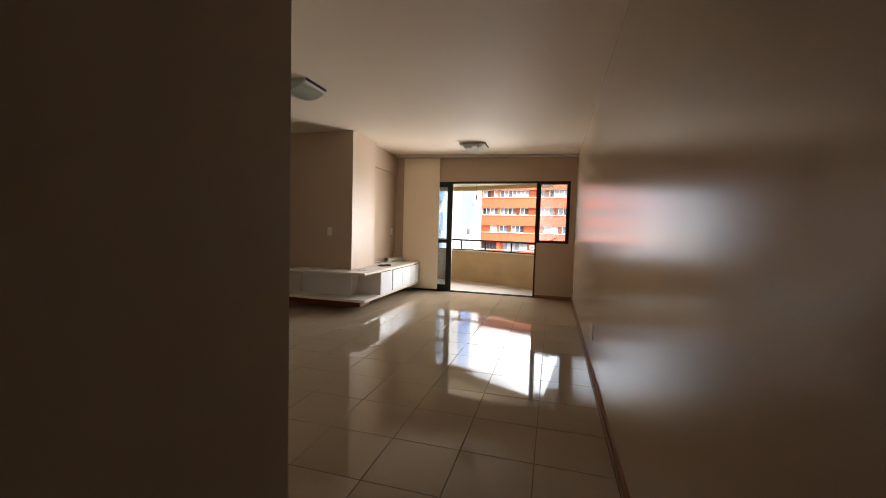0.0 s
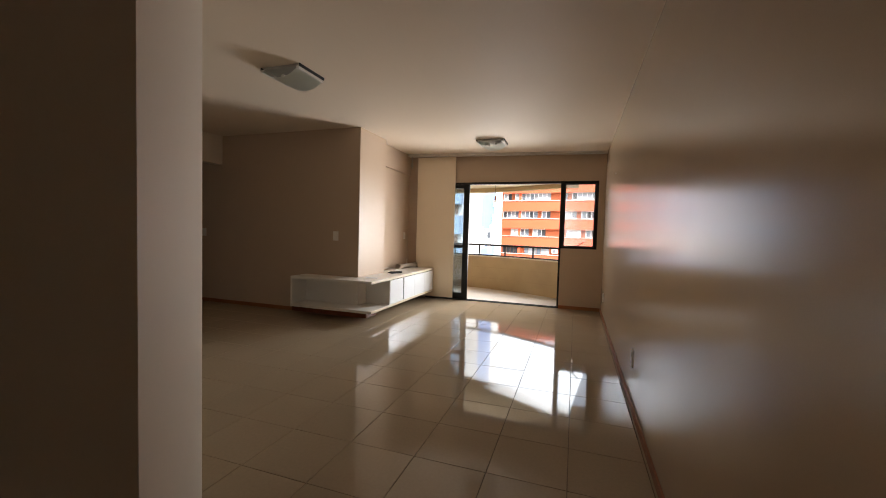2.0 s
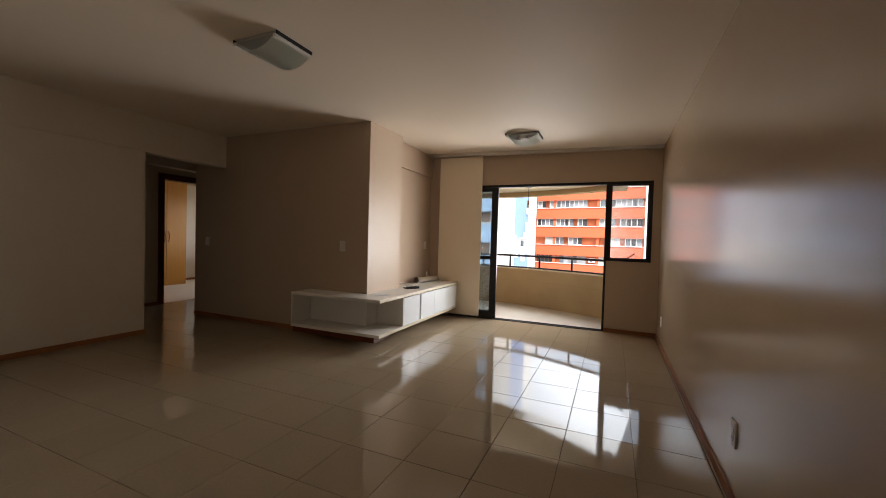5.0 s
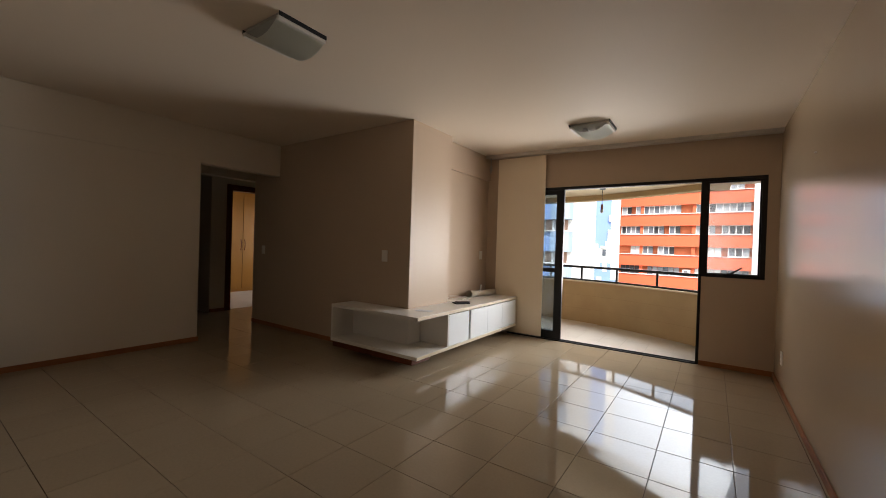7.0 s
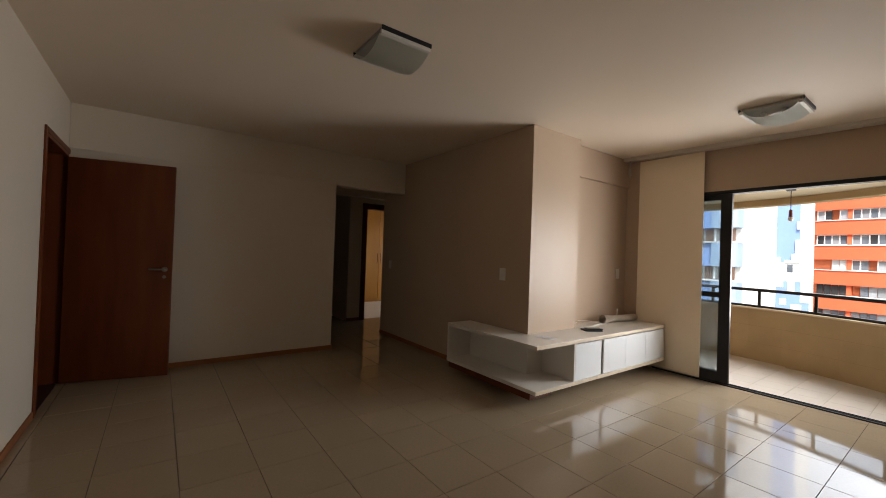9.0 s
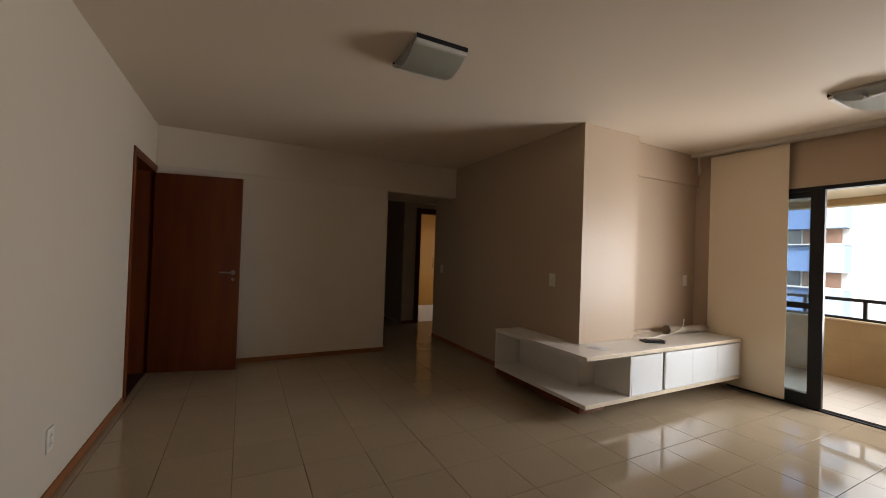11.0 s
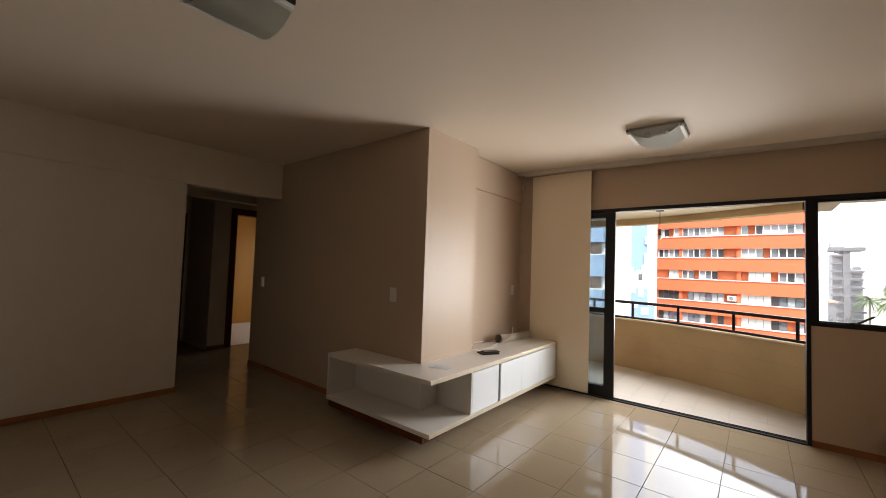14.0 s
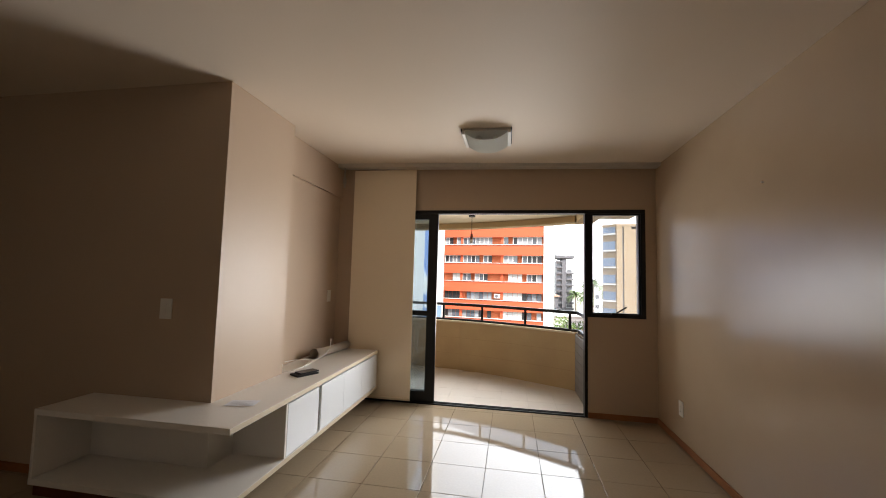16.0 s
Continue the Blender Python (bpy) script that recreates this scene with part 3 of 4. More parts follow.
ZC = ZT + 0.005
part("wire", sweep(bmesh.new(), arc([(-3.362, 6.02, ZC + 0.03), (-3.30, 5.90, ZC), (-3.235, 6.00, ZC), (-3.215, 6.12, ZC + 0.002)]), 0.004, 8), PLASTIC, cable, smooth=True)
part("connector", rod(bmesh.new(), (-3.215, 6.118, ZC + 0.003), (-3.237, 6.30, ZC + 0.008), 0.0085), PLASTIC, cable, "white cable connector")
part("wire", sweep(bmesh.new(), arc([(-3.237, 6.30, ZC + 0.008), (-3.235, 6.42, ZC + 0.012), (-3.21, 6.52, ZC + 0.045), (-3.20, 6.575, ZC + 0.10), (-3.20, 6.585, ZC + 0.148)]), 0.004, 8), PLASTIC, cable, smooth=True)
part("wire", sweep(bmesh.new(), arc([(-3.362, 6.05, ZC + 0.045), (-3.34, 6.20, ZC + 0.035), (-3.32, 6.36, ZC + 0.005), (-3.25, 6.33, ZC), (-3.24, 6.22, ZC)]), 0.0035, 8), PLASTIC, cable, smooth=True)
part("plug", rod(bmesh.new(), (-3.20, 6.585, ZC + 0.148), (-3.20, 6.588, ZC + 0.172), 0.007), PLASTIC, cable)

# ---- ceiling lamps ----


def sorted_span(a, b):
    return (min(a, b), max(a, b))


def ceiling_lamp(x, y):
    lamp = thing("ceiling_lamp", "ceiling lamp with bowed frosted glass, switched off", "ceiling lamp", (x, y, ceiling_at(x) - 0.002), "ceiling lamps")
    w, d, drop = 0.203, 0.172, 0.088
    part("base_plate", boxes((-w + 0.02, w - 0.02, -d + 0.01, d - 0.01, -0.022, -0.0005), bevel=0.003), ALU, lamp)
    bm = bmesh.new()
    n = 20
    rows = []
    for i in range(n + 1):
        u = -1 + 2 * i / n
        z = -0.014 - drop * (1 - abs(u) ** 2.3)
        rows.append((bm.verts.new((u * w, -d, z)), bm.verts.new((u * w, d, z))))
    for a, b in zip(rows, rows[1:]):
        bm.faces.new((a[0], b[0], b[1], a[1]))
    bmesh.ops.solidify(bm, geom=bm.faces[:], thickness=0.005)
    part("glass_shade", bm, FROST, lamp, "frosted bowed glass shade", smooth=True)
    for s in (-1, 1):
        part("clip", boxes((s * w - 0.004, s * w + 0.004, -d * 0.99, d * 0.99, -0.026, -0.0008), bevel=0.0015), DARKPL, lamp, "thin dark edge clip")
        part("edge_strip", boxes(sorted_span(s * (w - 0.028), s * (w - 0.0045)) + (-d * 0.985, d * 0.985, -0.046, -0.0225)), PLASTIC, lamp, "white strip along the shade's end")
    for s in (-1, 1):
        bm = rod(bmesh.new(), (0.07 * s, -0.055, -0.045), (0.07 * s, 0.055, -0.045), 0.02)
        part("bulb", bm, PLASTIC, lamp)
    return lamp


ceiling_lamp(-2.90, 3.31)
ceiling_lamp(-1.66, 6.16)

# ---- switches and sockets ----


def plate(name, label, x, y, z, facing, w=0.078, h=0.125, socket=False):
    """A wall plate; facing is its normal's turn in degrees from -y."""
    t = thing(name, label, "wall socket" if socket else "light switch", (x, y, z), rz=facing)
    part("plate", boxes((-w / 2, w / 2, -0.009, -0.0005, -h / 2, h / 2), bevel=0.003), PLASTIC, t)
    if socket:
        for dz in (0.022, -0.022):
            part("outlet", rod(bmesh.new(), (0, -0.0125, dz), (0, -0.0085, dz), 0.017, seg=16), PLASTIC, t)
            for dx in (-0.006, 0.006):
                part("hole", rod(bmesh.new(), (dx, -0.0132, dz), (dx, -0.0124, dz), 0.0025, seg=8), DARKPL, t)
    else:
        for dz in (0.020, -0.020):
            part("rocker", boxes((-0.013, 0.013, -0.0125, -0.0088, dz - 0.017, dz + 0.017), bevel=0.0015), PLASTIC, t)
    return t


plate("light_switch", "white light switch plate on the taupe wall", -3.640, YB, 1.127, 0, 0.085, 0.13)
plate("light_switch", "white light switch plate in the dark corridor", -6.12, YB, 1.12, 0)
plate("light_switch", "white blank wall plate on the television wall", XR, 6.956, 1.139, 90)
plate("wall_socket", "white double socket low on the long wall", 0, 6.608, 0.313, -90, socket=True)
plate("wall_socket", "white double socket low on the long wall", 0, 3.48, 0.343, -90, socket=True)
plate("wall_socket", "white socket plate low on the off-white wall", -3.36, YD, 0.315, 180, socket=True)
nail = thing("wall_nail", "small steel nail in the long taupe wall", "nail", (0, 5.431, 1.98))
part("shank", rod(bmesh.new(), (-0.012, 0, 0), (-0.0005, 0, 0), 0.004), STEEL, nail)

# ---- doors ----


def frame_y(name, x0, x1, y, depth, top, w=0.06):
    """A wooden frame lining a doorway in a wall along x."""
    f = tagged(thing(name, "reddish-brown wooden door frame", "door frame"), kind="structure")
    part("lining", boxes((x0, x0 + 0.03, y - depth - 0.01, y + 0.012, 0, top), bevel=0.003), WOOD, f)
    part("lining", boxes((x1 - 0.03, x1, y - depth - 0.01, y + 0.012, 0, top), bevel=0.003), WOOD, f)
    part("lining", boxes((x0 + 0.03, x1 - 0.03, y - depth - 0.01, y + 0.012, top - 0.03, top), bevel=0.003), WOOD, f)
    part("architrave", boxes((x1, x1 + w, y + 0.0005, y + 0.014, 0, top + w), bevel=0.003), WOOD, f)
    part("architrave", boxes((x0 - 0.04, x1, y + 0.0005, y + 0.014, top, top + w), bevel=0.003), WOOD, f)
    return f


frame_y("door_1", -5.70, -4.825, YD, TH, 2.14, 0.045)
leaf = thing("wooden_door", "dark reddish-brown wooden door standing wide open", "door", (-5.655, YD + 0.018, 0.008), rz=77.5)
part("leaf", boxes((0, 0.835, -0.0175, 0.0175, 0, 2.092), bevel=0.002), WOOD, leaf)


def lever(parent, x, side_):
    s = side_
    part("rose", rod(bmesh.new(), (x, s * 0.018, 1.06), (x, s * 0.026, 1.06), 0.025, seg=20), NICKEL, parent)
    bm = sweep(bmesh.new(), [(x, s * 0.026, 1.06), (x, s * 0.06, 1.06), (x - 0.012, s * 0.068, 1.06), (x - 0.12, s * 0.068, 1.062)], 0.009, 10)
    part("lever", bm, NICKEL, parent, "brushed steel lever handle")
    part("cylinder", rod(bmesh.new(), (x, s * 0.018, 0.985), (x, s * 0.024, 0.985), 0.016, seg=16), NICKEL, parent)


lever(leaf, 0.775, -1)
lever(leaf, 0.775, 1)
part("threshold", boxes((-5.67, -4.855, YD - TH, YD, -0.010, 0.004)), GRANITE, bpy.data.objects["door_1"], "dark stone threshold")

f2 = tagged(thing("door_2", "reddish-brown frame of the bedroom doorway", "door frame"), kind="structure")
for a, b in ((5.33, 5.37), (6.11, 6.15)):
    part("lining", boxes((-7.76, -7.588, a, b, 0, 2.17), bevel=0.003), WOOD, f2)
part("lining", boxes((-7.76, -7.588, 5.37, 6.11, 2.13, 2.17), bevel=0.003), WOOD, f2)
part("architrave", boxes((-7.599, -7.586, 5.27, 5.329, 0, 2.23), bevel=0.003), WOOD, f2)
part("architrave", boxes((-7.599, -7.586, 5.329, 6.20, 2.171, 2.23), bevel=0.003), WOOD, f2)

f3 = tagged(thing("door_3", "dark wooden bathroom door at the corridor's end", "door"), kind="structure")
part("leaf", boxes((-8.598, -8.56, 4.14, 4.90, 0.005, 2.1), bevel=0.003), WOOD, f3)
part("architrave", boxes((-8.599, -8.575, 4.901, 4.96, 0, 2.16), bevel=0.003), WOOD, f3)
part("architrave", boxes((-8.599, -8.575, 4.08, 4.139, 0, 2.16), bevel=0.003), WOOD, f3)

# ---- bedroom wardrobe ----
wardrobe = thing("wardrobe", "honey-coloured wooden wardrobe with curved handles", "wardrobe", (-10.69, 5.46, 0))
part("body", boxes((0, 0.72, 0, 1.82, 0.0, 2.45), bevel=0.004), HONEY, wardrobe)
part("plinth", boxes((0.7205, 0.726, 0, 1.82, 0.0, 0.07)), HONEY, wardrobe)
for k in range(4):
    dr = part("door", boxes((0.721, 0.742, 0.004 + 0.455 * k, 0.451 + 0.455 * k, 0.075, 2.44), bevel=0.003), HONEY, wardrobe)
    hy = 0.41 + 0.455 * k if k % 2 == 0 else 0.045 + 0.455 * k
    part("handle", sweep(bmesh.new(), [(0.741 + 0.03 * math.sin(math.pi * s), hy, 1.0 + 0.26 * s) for s in [i / 10 for i in range(11)]], 0.008, 8), WOOD, dr, "curved dark wooden handle")

# ---- pendant on the balcony ----
pend = thing("pendant_lamp", "small hanging bulb on a black cord", "pendant lamp", (-1.97, 8.08, 2.215))
part("rose", rod(bmesh.new(), (0, 0, -0.02), (0, 0, -0.0005), 0.045), BLACK, pend)
part("cord", rod(bmesh.new(), (0, 0, -0.245), (0, 0, -0.02), 0.004, seg=6), BLACK, pend)
part("socket", rod(bmesh.new(), (0, 0, -0.325), (0, 0, -0.245), 0.019, 0.016), WOOD, pend)
bm = bmesh.new()
bmesh.ops.create_uvsphere(bm, u_segments=16, v_segments=10, radius=0.026, matrix=Matrix.Translation((0, 0, -0.35)) @ Matrix.Diagonal((1, 1, 1.2, 1)))
part("bulb", bm, BULB, pend, smooth=True)

# ---- outside: ground and buildings ----
GZ = -17.0
structure("ground", boxes((-900, 900, 9.6, 2500, GZ - 1, GZ)), GRND, "pale city ground far below", "ground")
structure("road", boxes((-200, 200, 30, 40, GZ, GZ + 0.03)), ASPH, "asphalt street between the towers", "road")
structure("road_far", boxes((12, 60, 52, 62, GZ, GZ + 0.03)), ASPH, "asphalt parking street", "road")
structure("own_tower", boxes((-12, 3, 8.9, 9.3, -17, -0.3), (0.35, 3, YW + TH + 0.01, 8.9, -17, 12), (-12, 3, 7.35, 9.2, 2.46, 14)), OCHRE,
          "ochre outer wall of this tower", "facade")

# a far sheet that glows by itself, added to whiten the horizon like haze
HAZE = bpy.data.materials.new("haze_glow")
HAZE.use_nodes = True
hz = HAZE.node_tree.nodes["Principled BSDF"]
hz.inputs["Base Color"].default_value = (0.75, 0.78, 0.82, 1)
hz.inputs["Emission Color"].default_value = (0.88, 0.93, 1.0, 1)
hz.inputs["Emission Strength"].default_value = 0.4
structure("backdrop", boxes((-900, 900, 620, 621, GZ + 0.01, 90)), HAZE, "glowing pale sheet coloured as horizon haze", "backdrop")

rnd = random.Random(4)


def tower(name, label, at, rz, width, depth, z0, floors, fh, wall, sill_h, bays, recess, first_sill):
    """A slab tower. Each storey: a spandrel band, a ledge and a strip of windows set back between piers."""
    t = thing(name, label, "building", at, rz=rz)
    top_z = first_sill + floors * fh
    part("wall", boxes((0, width, 0.9, depth, z0, top_z)), recess, t)
    part("roof", boxes((-0.2, width + 0.2, -0.2, depth + 0.2, top_z, top_z + 0.6)), wall, t)
    for k in range(-int((first_sill - z0) / fh), floors):
        sz = first_sill + k * fh
        part("spandrel", boxes((0, width, 0, 0.9, sz - sill_h, sz)), wall, t)
        part("ledge", boxes((-0.05, width + 0.05, -0.12, 0.9, sz, sz + 0.07)), FFRAME, t)
        near = -2.5 < k < 5
        for (xa, xb, what) in bays:
            if what == "pier":
                part("pier", boxes((xa, xb, 0.25, 0.9, sz + 0.10, sz + fh - sill_h)), wall, t)
                continue
            n = max(1, round((xb - xa) / 0.75))
            for i in range(n):
                wx0, wx1 = xa + (xb - xa) * i / n, xa + (xb - xa) * (i + 1) / n
                r = rnd.random()
                if r < 0.10:
                    continue
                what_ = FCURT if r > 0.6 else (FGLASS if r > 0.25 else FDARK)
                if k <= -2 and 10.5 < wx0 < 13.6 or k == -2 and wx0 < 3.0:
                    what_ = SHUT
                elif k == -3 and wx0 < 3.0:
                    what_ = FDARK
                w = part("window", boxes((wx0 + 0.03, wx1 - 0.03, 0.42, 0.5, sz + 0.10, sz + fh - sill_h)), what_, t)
                if what_ is SHUT:
                    continue
                if near:
                    part("frame", boxes((wx0 - 0.05, wx0 + 0.05, 0.36, 0.41, sz + 0.10, sz + fh - sill_h)), FFRAME, w)
                    part("frame", boxes((wx0 + 0.05, wx1 - 0.05, 0.37, 0.41, sz + 0.10, sz + 0.16)), FFRAME, w)
                    part("frame", boxes((wx0 + 0.05, wx1 - 0.05, 0.37, 0.41, sz + fh - sill_h - 0.08, sz + fh - sill_h)), FFRAME, w)
    return t


FH = 3.05
tower("apartment_tower", "orange apartment tower with white-framed window strips", (-13.2, 69.0, 0), -7.0, 17.0, 14, GZ, 3, FH, ORANGE, 1.72,
      [(0.55, 3.3, "win"), (3.3, 3.72, "pier"), (3.72, 8.7, "win"), (10.15, 10.6, "pier"), (10.6, 16.75, "win")], ORANGED, 6.96 - FH * 0)
unit = thing("air_conditioner", "white air-conditioner unit on the orange tower", "air conditioner", (-4.1, 68.0, -1.95), rz=-7)
part("casing", boxes((0, 0.95, 0, 0.45, 0.12, 0.80), bevel=0.03), FFRAME, unit)
part("fan_grille", rod(bmesh.new(), (0.42, -0.03, 0.46), (0.42, -0.001, 0.46), 0.27, seg=20), FGREY, unit)
side_t = thing("tower_core", "pale rendered end wall of the tower", "building", (3.70, 66.9, 0), rz=-7)
part("wall", boxes((0, 1.5, 0.3, 12, GZ, 17)), FWHITE, side_t)

white = thing("white_tower", "white tower with a tall blue stripe", "building", (-24.0, 60.0, 0))
part("wall", boxes((0, 9.25, 0, 12, GZ, 32)), FWHITE, white)
part("stripe", boxes((9.25, 11.55, 0.5, 2.0, 1.6, 32)), FBLUE, white, "tall blue painted stripe")
part("edge_wall", boxes((11.55, 12.45, 0.45, 2.0, 1.6, 32)), FWHITE, white)
part("lower_wall", boxes((9.25, 12.45, 0.4, 2.0, GZ, 1.6)), FWHITE, white)
part("stripe", boxes((9.27, 12.43, 0.3, 0.4, -8.0, -0.5)), FBLUE, white)
# white blocks put patches of sunlight into the stripe's colour
for k, (xa, xb, za, zb) in enumerate(((9.3, 9.9, 1.6, 2.2), (10.3, 10.8, 1.6, 1.9), (10.9, 11.6, 1.6, 2.6), (9.5, 10.2, -1.2, -0.5), (10.6, 11.2, -1.7, -0.5), (11.2, 11.7, 2.6, 4.2), (11.3, 11.6, 5.4, 6.3), (11.7, 12.4, -2.8, -0.5), (9.9, 10.5, -3.2, -2.5), (10.9, 11.8, -4.0, -3.1))):
    part("painted_sun_patch", boxes((xa, xb, 0.24, 0.5, za, zb)), FWHITE, white)
for zz in (0.5, -5.4):
    part("window", boxes((10.4 + 0.2 * zz, 10.9 + 0.2 * zz, 0.36, 0.45, zz, zz + 0.9)), FGLASS, white)

blue = thing("blue_tower", "blue-banded apartment block with brown windows", "building", (-11.3, 37.5, 0), rz=0)
part("wall", boxes((-16, -0.15, 1.0, 10, GZ, 20)), FWHITE, blue)
for k in range(-5, 5):
    z = 1.05 + 3.0 * k
    part("balcony_band", boxes((-16, -1.75, 0, 1.0, z, z + 1.85)), FBLUE, blue)
    part("balcony_band", boxes((-1.75, 0, -0.25, 1.0, z, z + 1.85)), FPALE, blue)
    part("ledge", boxes((-16, 0.03, -0.28, 1.0, z + 1.85, z + 1.93)), FFRAME, blue)
    for i in range(8):
        part("window", boxes((-0.5 - 1.1 * i - 0.95, -0.5 - 1.1 * i, 0.9, 0.98, z + 1.93, z + 2.99)), (FBRICK if i < 2 else FGLASS), blue)
    part("pier", boxes((-1.75, -1.6, 0.3, 0.9, z + 1.97, z + 3.0)), FWHITE, blue)

grey = thing("grey_tower", "distant grey tower with a broad capping slab", "building", (11.6, 122, 0))
part("core", boxes((1.9, 3.05, 0, 6, GZ, 7.9)), FGREY, grey)
part("wall", boxes((0.25, 1.899, 0.9, 6, GZ, 7.2)), FPGREY, grey)
part("wall", boxes((3.051, 5.0, 0.9, 6, GZ, 4.2)), FPGREY, grey)
part("roof", boxes((-0.05, 5.3, -0.5, 6, 7.9, 8.65)), FGREY, grey)
part("plant_room", boxes((0.1, 2.2, 0.5, 5, 8.65, 9.7)), FPGREY, grey)
for k in range(11):
    z = 6.7 - 1.72 * k
    part("balcony", boxes((0.1, 1.899, -0.2, 0.899, z, z + 0.42)), FGREY, grey)
    part("window", boxes((0.5, 1.6, 0.86, 0.898, z + 0.6, z + 1.3)), FCURT, grey)
    if k > 1:
        part("balcony", boxes((3.051, 5.25, -0.2, 0.899, z, z + 0.42)), FGREY, grey)
        part("window", boxes((3.4, 4.7, 0.86, 0.898, z + 0.6, z + 1.3)), FCURT, grey)

yel = thing("yellow_tower", "yellow tower with rows of blue-grey windows", "building", (12.9, 68.0, 0))
part("wall", prism([(0, 0), (1.65, -1.5), (12, -1.5), (12, 12), (5, 12)], GZ, 9.6), FYEL, yel)
part("pier", boxes((1.66, 2.50, -1.75, -1.505, GZ, 9.9)), FYEL, yel)
part("pier", boxes((2.72, 3.80, -1.75, -1.505, GZ, 9.9)), FYEL, yel)
part("groove", boxes((2.505, 2.715, -1.60, -1.505, GZ, 9.9)), FGREY, yel, "grey recessed joint between the piers")
part("roof", prism([(-0.1, 0), (1.6, -1.8), (12.3, -1.8), (12.3, 12.3), (5, 12.3)], 9.9, 10.3), FYEL, yel)
fx, fy = 1.65 / 2.23, -1.5 / 2.23
nx_, ny_ = fy, -fx


def on_face(a, b, out0, out1, z0, z1):
    """A block on the tower's slanted face, between a and b along it."""
    return prism([(fx * a + nx_ * out0, fy * a + ny_ * out0), (fx * a + nx_ * out1, fy * a + ny_ * out1),
                  (fx * b + nx_ * out1, fy * b + ny_ * out1), (fx * b + nx_ * out0, fy * b + ny_ * out0)], z0, z1)


for k in range(-6, 4):
    z = 1.15 + 2.6 * k
    for a, b in ((0.10, 1.04), (1.10, 2.12)):
        part("window", on_face(a, b, 0.0, 0.06, z, z + 1.30), FBLUEGL, yel)
    part("ledge", on_face(0.0, 2.2, 0.0, 0.30, z - 0.28, z - 0.06), FWHITE, yel)

low_specs = ((9, 80, 8, 10, -9.0, FWHITE), (20, 84, 9, 9, -8.0, FGREY), (3.5, 92, 12, 12, -6.5, FWHITE), (30, 96, 14, 12, -5, FWHITE), (-3, 110, 14, 10, -3, FGREY), (24, 130, 20, 14, 0, FWHITE))
for x, y, w, d, zt, m in low_specs:
    h = thing("low_building", "low pale city building among the trees", "building", (x, y, GZ), group="low city buildings")
    part("wall", boxes((0, w, 0, d, 0, zt - GZ)), m, h)
    part("roof", boxes((-0.3, w + 0.3, -0.3, d + 0.3, zt - GZ, zt - GZ + 0.35)), ROOFT if d == 10 else m, h)
    for i in range(int(w / 2)):
        for fz in range(int((zt - GZ) / 3)):
            part("window", boxes((0.4 + 2 * i, 1.5 + 2 * i, -0.06, 0.02, 1.0 + 3 * fz, 2.2 + 3 * fz)), FGLASS, h)


def palm(x, y, top):
    t = thing("palm_tree", "tall palm tree with drooping fronds", "palm tree", (x, y, GZ), "palm trees")
    hgt = top - GZ
    bm = sweep(bmesh.new(), [(0.3 * math.sin(s * 2), 0.2 * s, hgt * s) for s in [i / 8 for i in range(9)]], 0.16, 8)
    part("trunk", bm, BARK, t)
    bm = bmesh.new()
    r = random.Random(int(x * 10))
    cx, cy = 0.3 * math.sin(2), 0.2
    for k in range(46):
        a, lift, ln_ = r.uniform(0, 6.28), r.uniform(-0.7, 1.5), r.uniform(1.5, 2.5)
        prev = None
        for i in range(7):
            s = i / 6
            rr_, zz = ln_ * s, hgt + lift * s * 1.6 - 1.7 * s * s
            wd = 0.24 * (1 - s) * min(1, 4 * s + 0.2) + 0.02
            c = Vector((cx + rr_ * math.cos(a), cy + rr_ * math.sin(a), zz))
            sd = Vector((-math.sin(a), math.cos(a), 0)) * wd
            row = (bm.verts.new(c + sd + Vector((0, 0, -0.12))), bm.verts.new(c), bm.verts.new(c - sd + Vector((0, 0, -0.12))))
            if prev:
                bm.faces.new((prev[0], prev[1], row[1], row[0]))
                bm.faces.new((prev[1], prev[2], row[2], row[1]))
            prev = row
    part("crown", bm, LEAF, t)


def tree(x, y, top, rad):
    t = thing("tree", "leafy green street tree with an uneven crown", "tree", (x, y, GZ), "street trees")
    hgt = top - GZ
    bm = rod(bmesh.new(), (0, 0, 0), (0, 0, hgt - rad * 1.1), 0.25, 0.14, 8)
    r = random.Random(int(x * 7 + y))
    for k in range(5):
        a = k * 1.3
        rod(bm, (0, 0, hgt - rad * 1.5), (rad * 0.6 * math.cos(a), rad * 0.6 * math.sin(a), hgt - rad * 0.6), 0.1, 0.04, 6)
    part("trunk", bm, BARK, t)
    bm = bmesh.new()
    for k in range(700):
        d = Vector((r.gauss(0, 1), r.gauss(0, 1), r.gauss(0, 0.8))).normalized() * rad * (0.45 + 0.6 * r.random() ** 0.6)
        c = Vector((d.x, d.y, hgt - rad * 0.7 + d.z * 0.75))
        u = Vector((r.gauss(0, 1), r.gauss(0, 1), r.gauss(0, 1))).normalized()
        v = u.orthogonal().normalized()
        q = [bm.verts.new(c + u * sx_ * 0.22 + v * sy_ * 0.14) for sx_, sy_ in ((-1, 0), (0, -1), (1, 0), (0, 1))]
        bm.faces.new(q)
    part("crown", bm, LEAF, t)


for x, y, z in ((17.2, 106, -2.0), (18.2, 112, 0.6), (20.6, 115, 1.4), (22.6, 108, -0.4), (16.6, 119, -2.2)):
    palm(x, y, z)
for x, y, z, r_ in ((7.0, 74, -5.0, 3.0), (10.5, 78, -6.0, 3.0), (16, 64, -7, 2.6), (20, 70, -6.5, 3), (-1, 56, -9, 3), (-8, 54, -10, 3)):
    tree(x, y, z, r_)


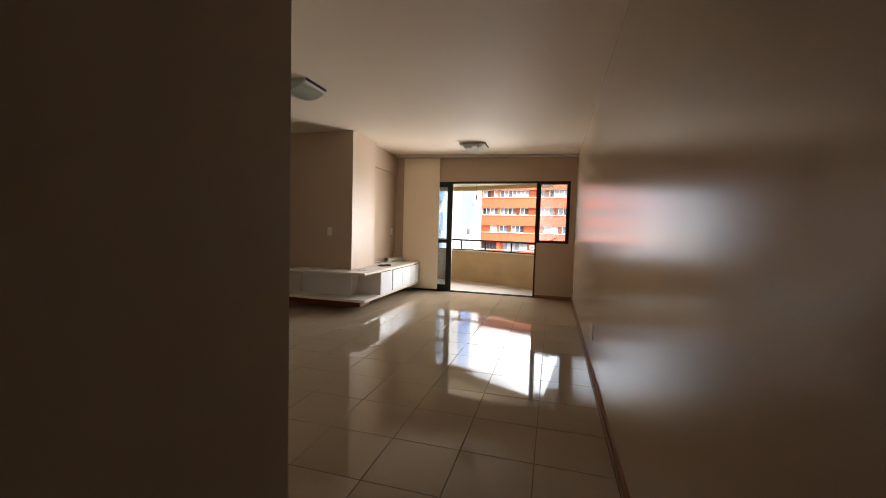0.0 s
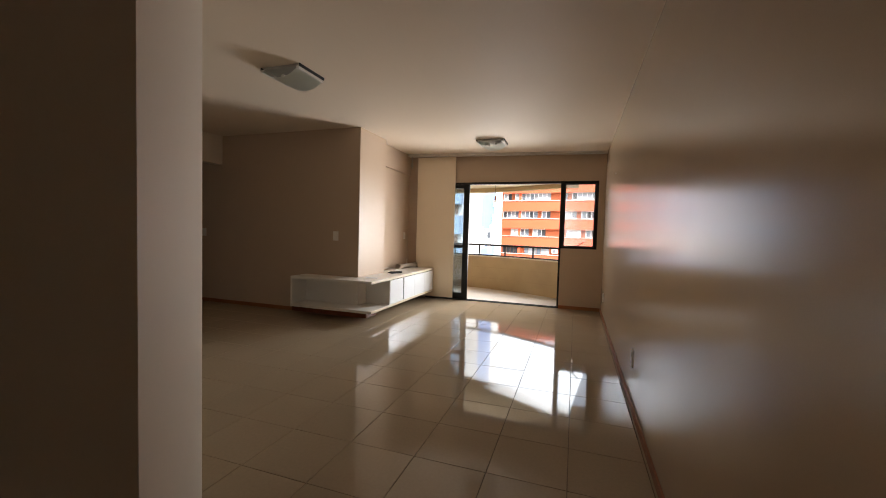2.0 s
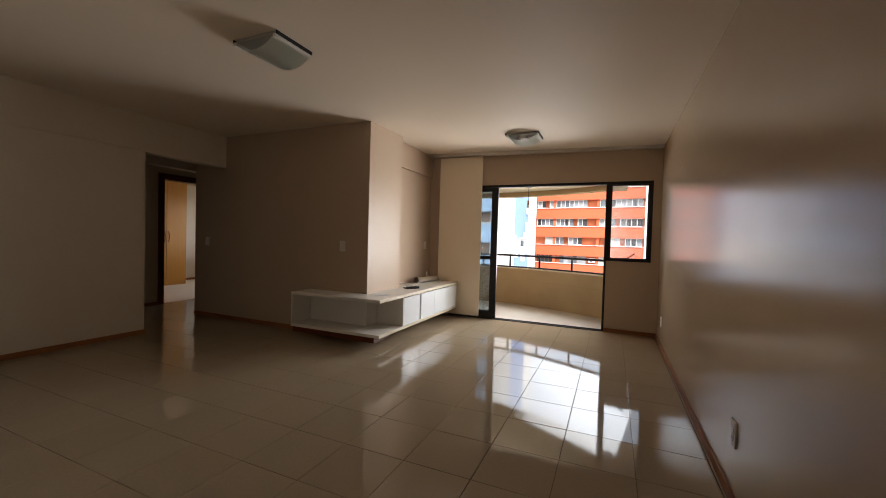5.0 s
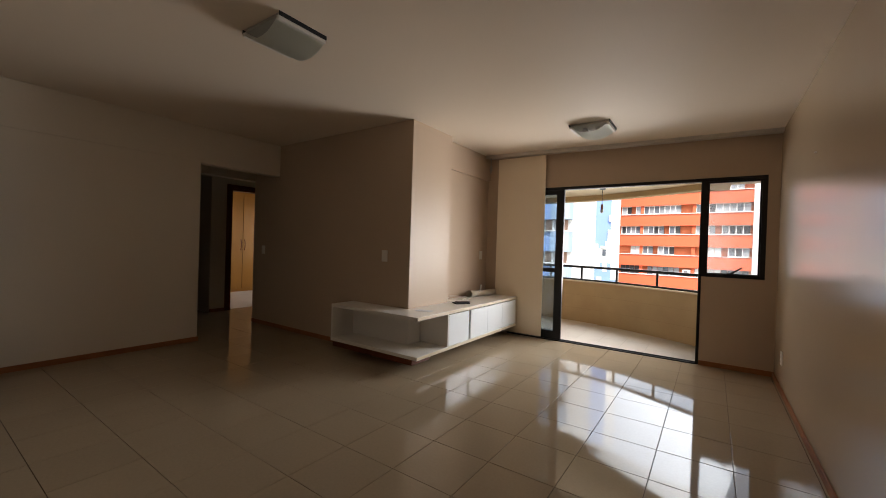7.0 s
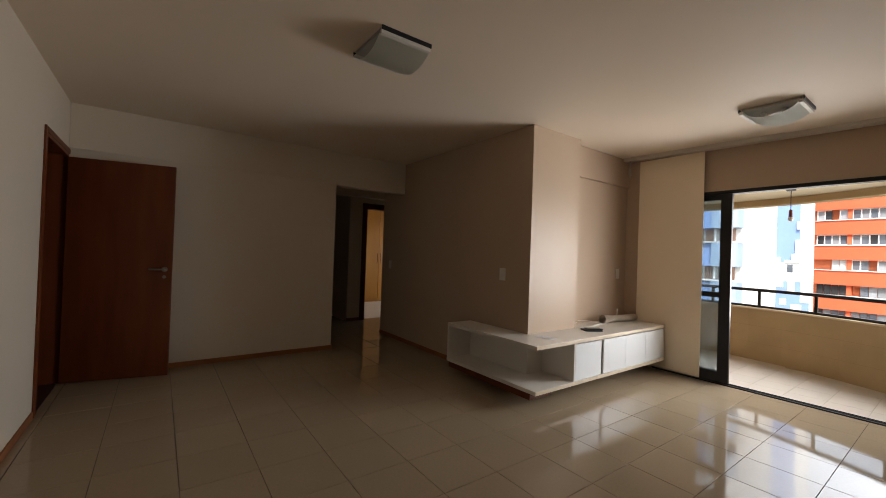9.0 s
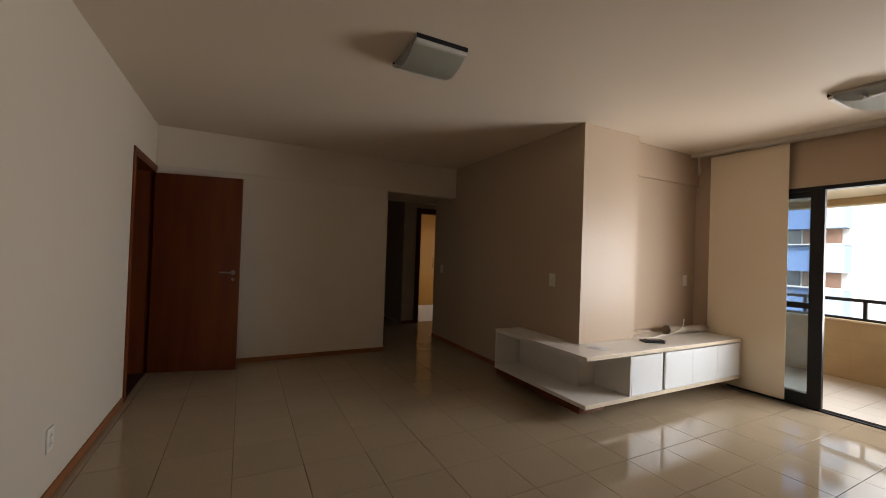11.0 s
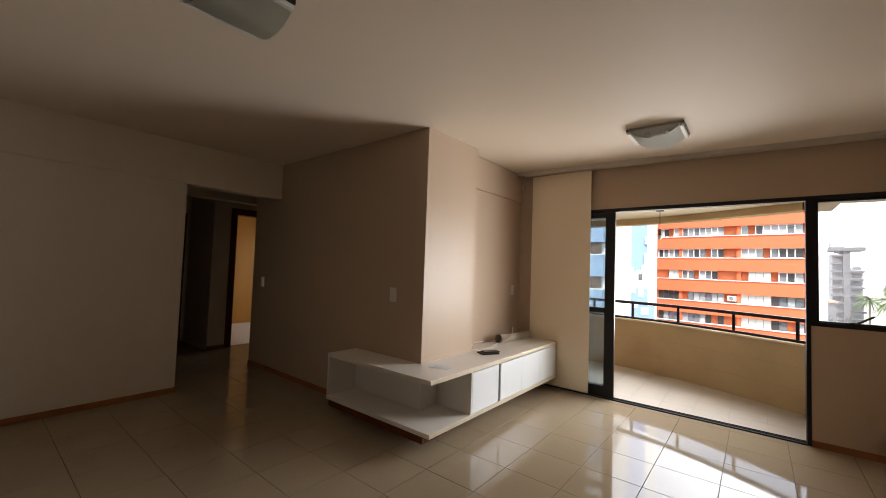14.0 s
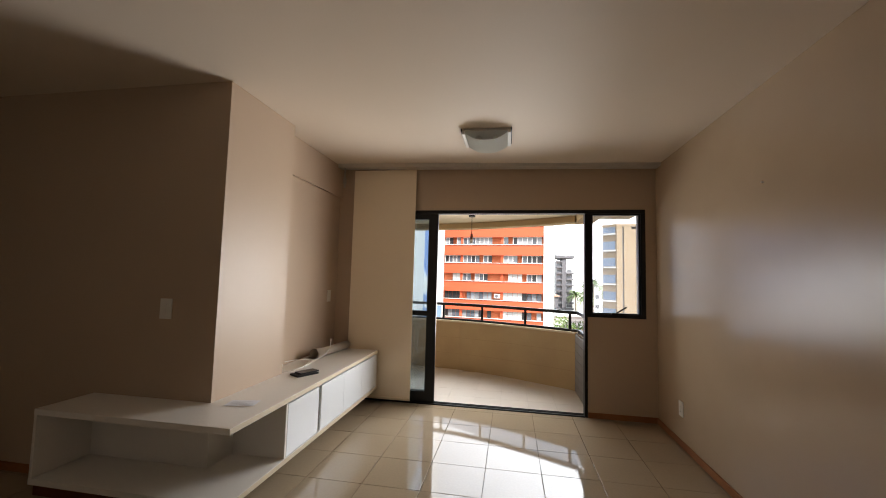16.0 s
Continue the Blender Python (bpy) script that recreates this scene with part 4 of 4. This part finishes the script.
def car(x, y, rz, paint):
    c = thing("car", "small parked car on the street", "car", (x, y, GZ + 0.03), "parked cars", rz)
    part("body", boxes((-2.0, 2.0, -0.82, 0.82, 0.28, 0.80), bevel=0.10), paint, c)
    part("cabin", boxes((-1.1, 1.0, -0.70, 0.70, 0.80, 1.38), bevel=0.14), FGLASS, c)
    part("roof", boxes((-0.8, 0.7, -0.62, 0.62, 1.36, 1.42), bevel=0.02), paint, c)
    for wx in (-1.25, 1.25):
        for wy in (-0.78, 0.78):
            part("wheel", rod(bmesh.new(), (wx, wy - 0.1, 0.3), (wx, wy + 0.1, 0.3), 0.3), DARKPL, c)


for i, (x, y) in enumerate(((15, 53.5), (18, 53.5), (21.5, 53.5), (17, 60.5), (20.5, 60.5), (24, 57), (28, 53.5))):
    car(x, y, 90 if i % 2 else 84, (FWHITE, FBLUE, FGREY, FBRICK)[i % 4])

# ---- floor tiles ----
TX, TY, J = 0.3965, 0.3965, 0.0019
tile_me = mesh_of("tile", boxes((J, TX - J, J, TY - J, -0.012, 0.0), bevel=0.0012), TILE)
rest = bmesh.new()
rt = random.Random(9)
count = 0
for i in range(-1, 29):
    for j in range(-14, 13):
        x0, ty0 = -0.0245 - TX * (i + 1), 2.29 + TY * j
        x1, ty1 = min(x0 + TX, 0.0), ty0 + TY
        if ty0 < -3.2 or ty1 > YW + 0.02:
            ty1 = min(ty1, YW - 0.006)
            ty0 = max(ty0, -3.2)
            if ty1 - ty0 < 0.05:
                continue
        cx, cy = (x0 + x1) / 2, (ty0 + ty1) / 2
        if (x1 < -7.75 and cy > 5.1) or (x1 < XH - 0.3 and cy < 3.8) or (x1 < -1.5 and cy < 1.0) or (x0 > -6.5 and x1 < XR and ty0 > YB + 0.05):
            continue
        whole = abs(ty1 - ty0 - TY) < 1e-6 and i >= 0
        if whole and count < 300 and i < 15 and ty0 > 0.1:
            count += 1
            ob = piece("tile", tile_me, floor, (x0, ty0, rt.uniform(-0.0003, 0.0003)))
            ob.rotation_euler = (rt.gauss(0, 0.0006), rt.gauss(0, 0.0006), 0)
        else:
            slab(rest, x0 + J, x1 - J, ty0 + J, ty1 - J, -0.012, 0.0)
tagged(part("tiles", rest, TILE, floor), kind="stuff")
bt = mesh_of("tile", boxes((0.001, 0.299, 0.001, 0.299, -0.008, 0.0), bevel=0.0008), BTILE)
mid = curve_at(0.0)
for i in range(14):
    for j in range(6):
        x0, ty0 = -0.64 - 0.3 * (i + 1), YW + 0.09 + 0.3 * j
        lim = min(ya + (yb - ya) * min(max((x - xa) / (xb - xa), 0), 1) for (xa, ya), (xb, yb) in zip(mid, mid[1:]) for x in (x0 + 0.15,) if xa <= x <= xb) if -4.6 <= x0 + 0.15 <= -0.64 else 0
        if ty0 + 0.05 < lim:
            piece("tile", bt, balcony_floor, (x0, ty0, -0.002))
facing = mesh_of("facing_tile", boxes((0, 0.008, 0.003, 0.397, 0.003, 0.117), bevel=0.0015), SMALLT)
for i in range(4):
    for j in range(20):
        piece("facing_tile", facing, left_wall, (-4.602, YW + TH + 0.002 + 0.4 * i, -0.2 + 0.12 * j))
pier = structure("wall_outer_pier", boxes((0.066, 0.345, YW + TH + 0.012, 8.0, -17, 12)), BGROUT, "grey tiled outer pier beside the window", "wall")
pier_tile = mesh_of("facing_tile", boxes((0, 0.008, 0.003, 0.333, 0.004, 0.176), bevel=0.0015), PIERT)
for i in range(2):
    for j in range(9):
        piece("facing_tile", pier_tile, pier, (0.060, YW + TH + 0.02 + 0.336 * i, 0.78 + 0.18 * j))
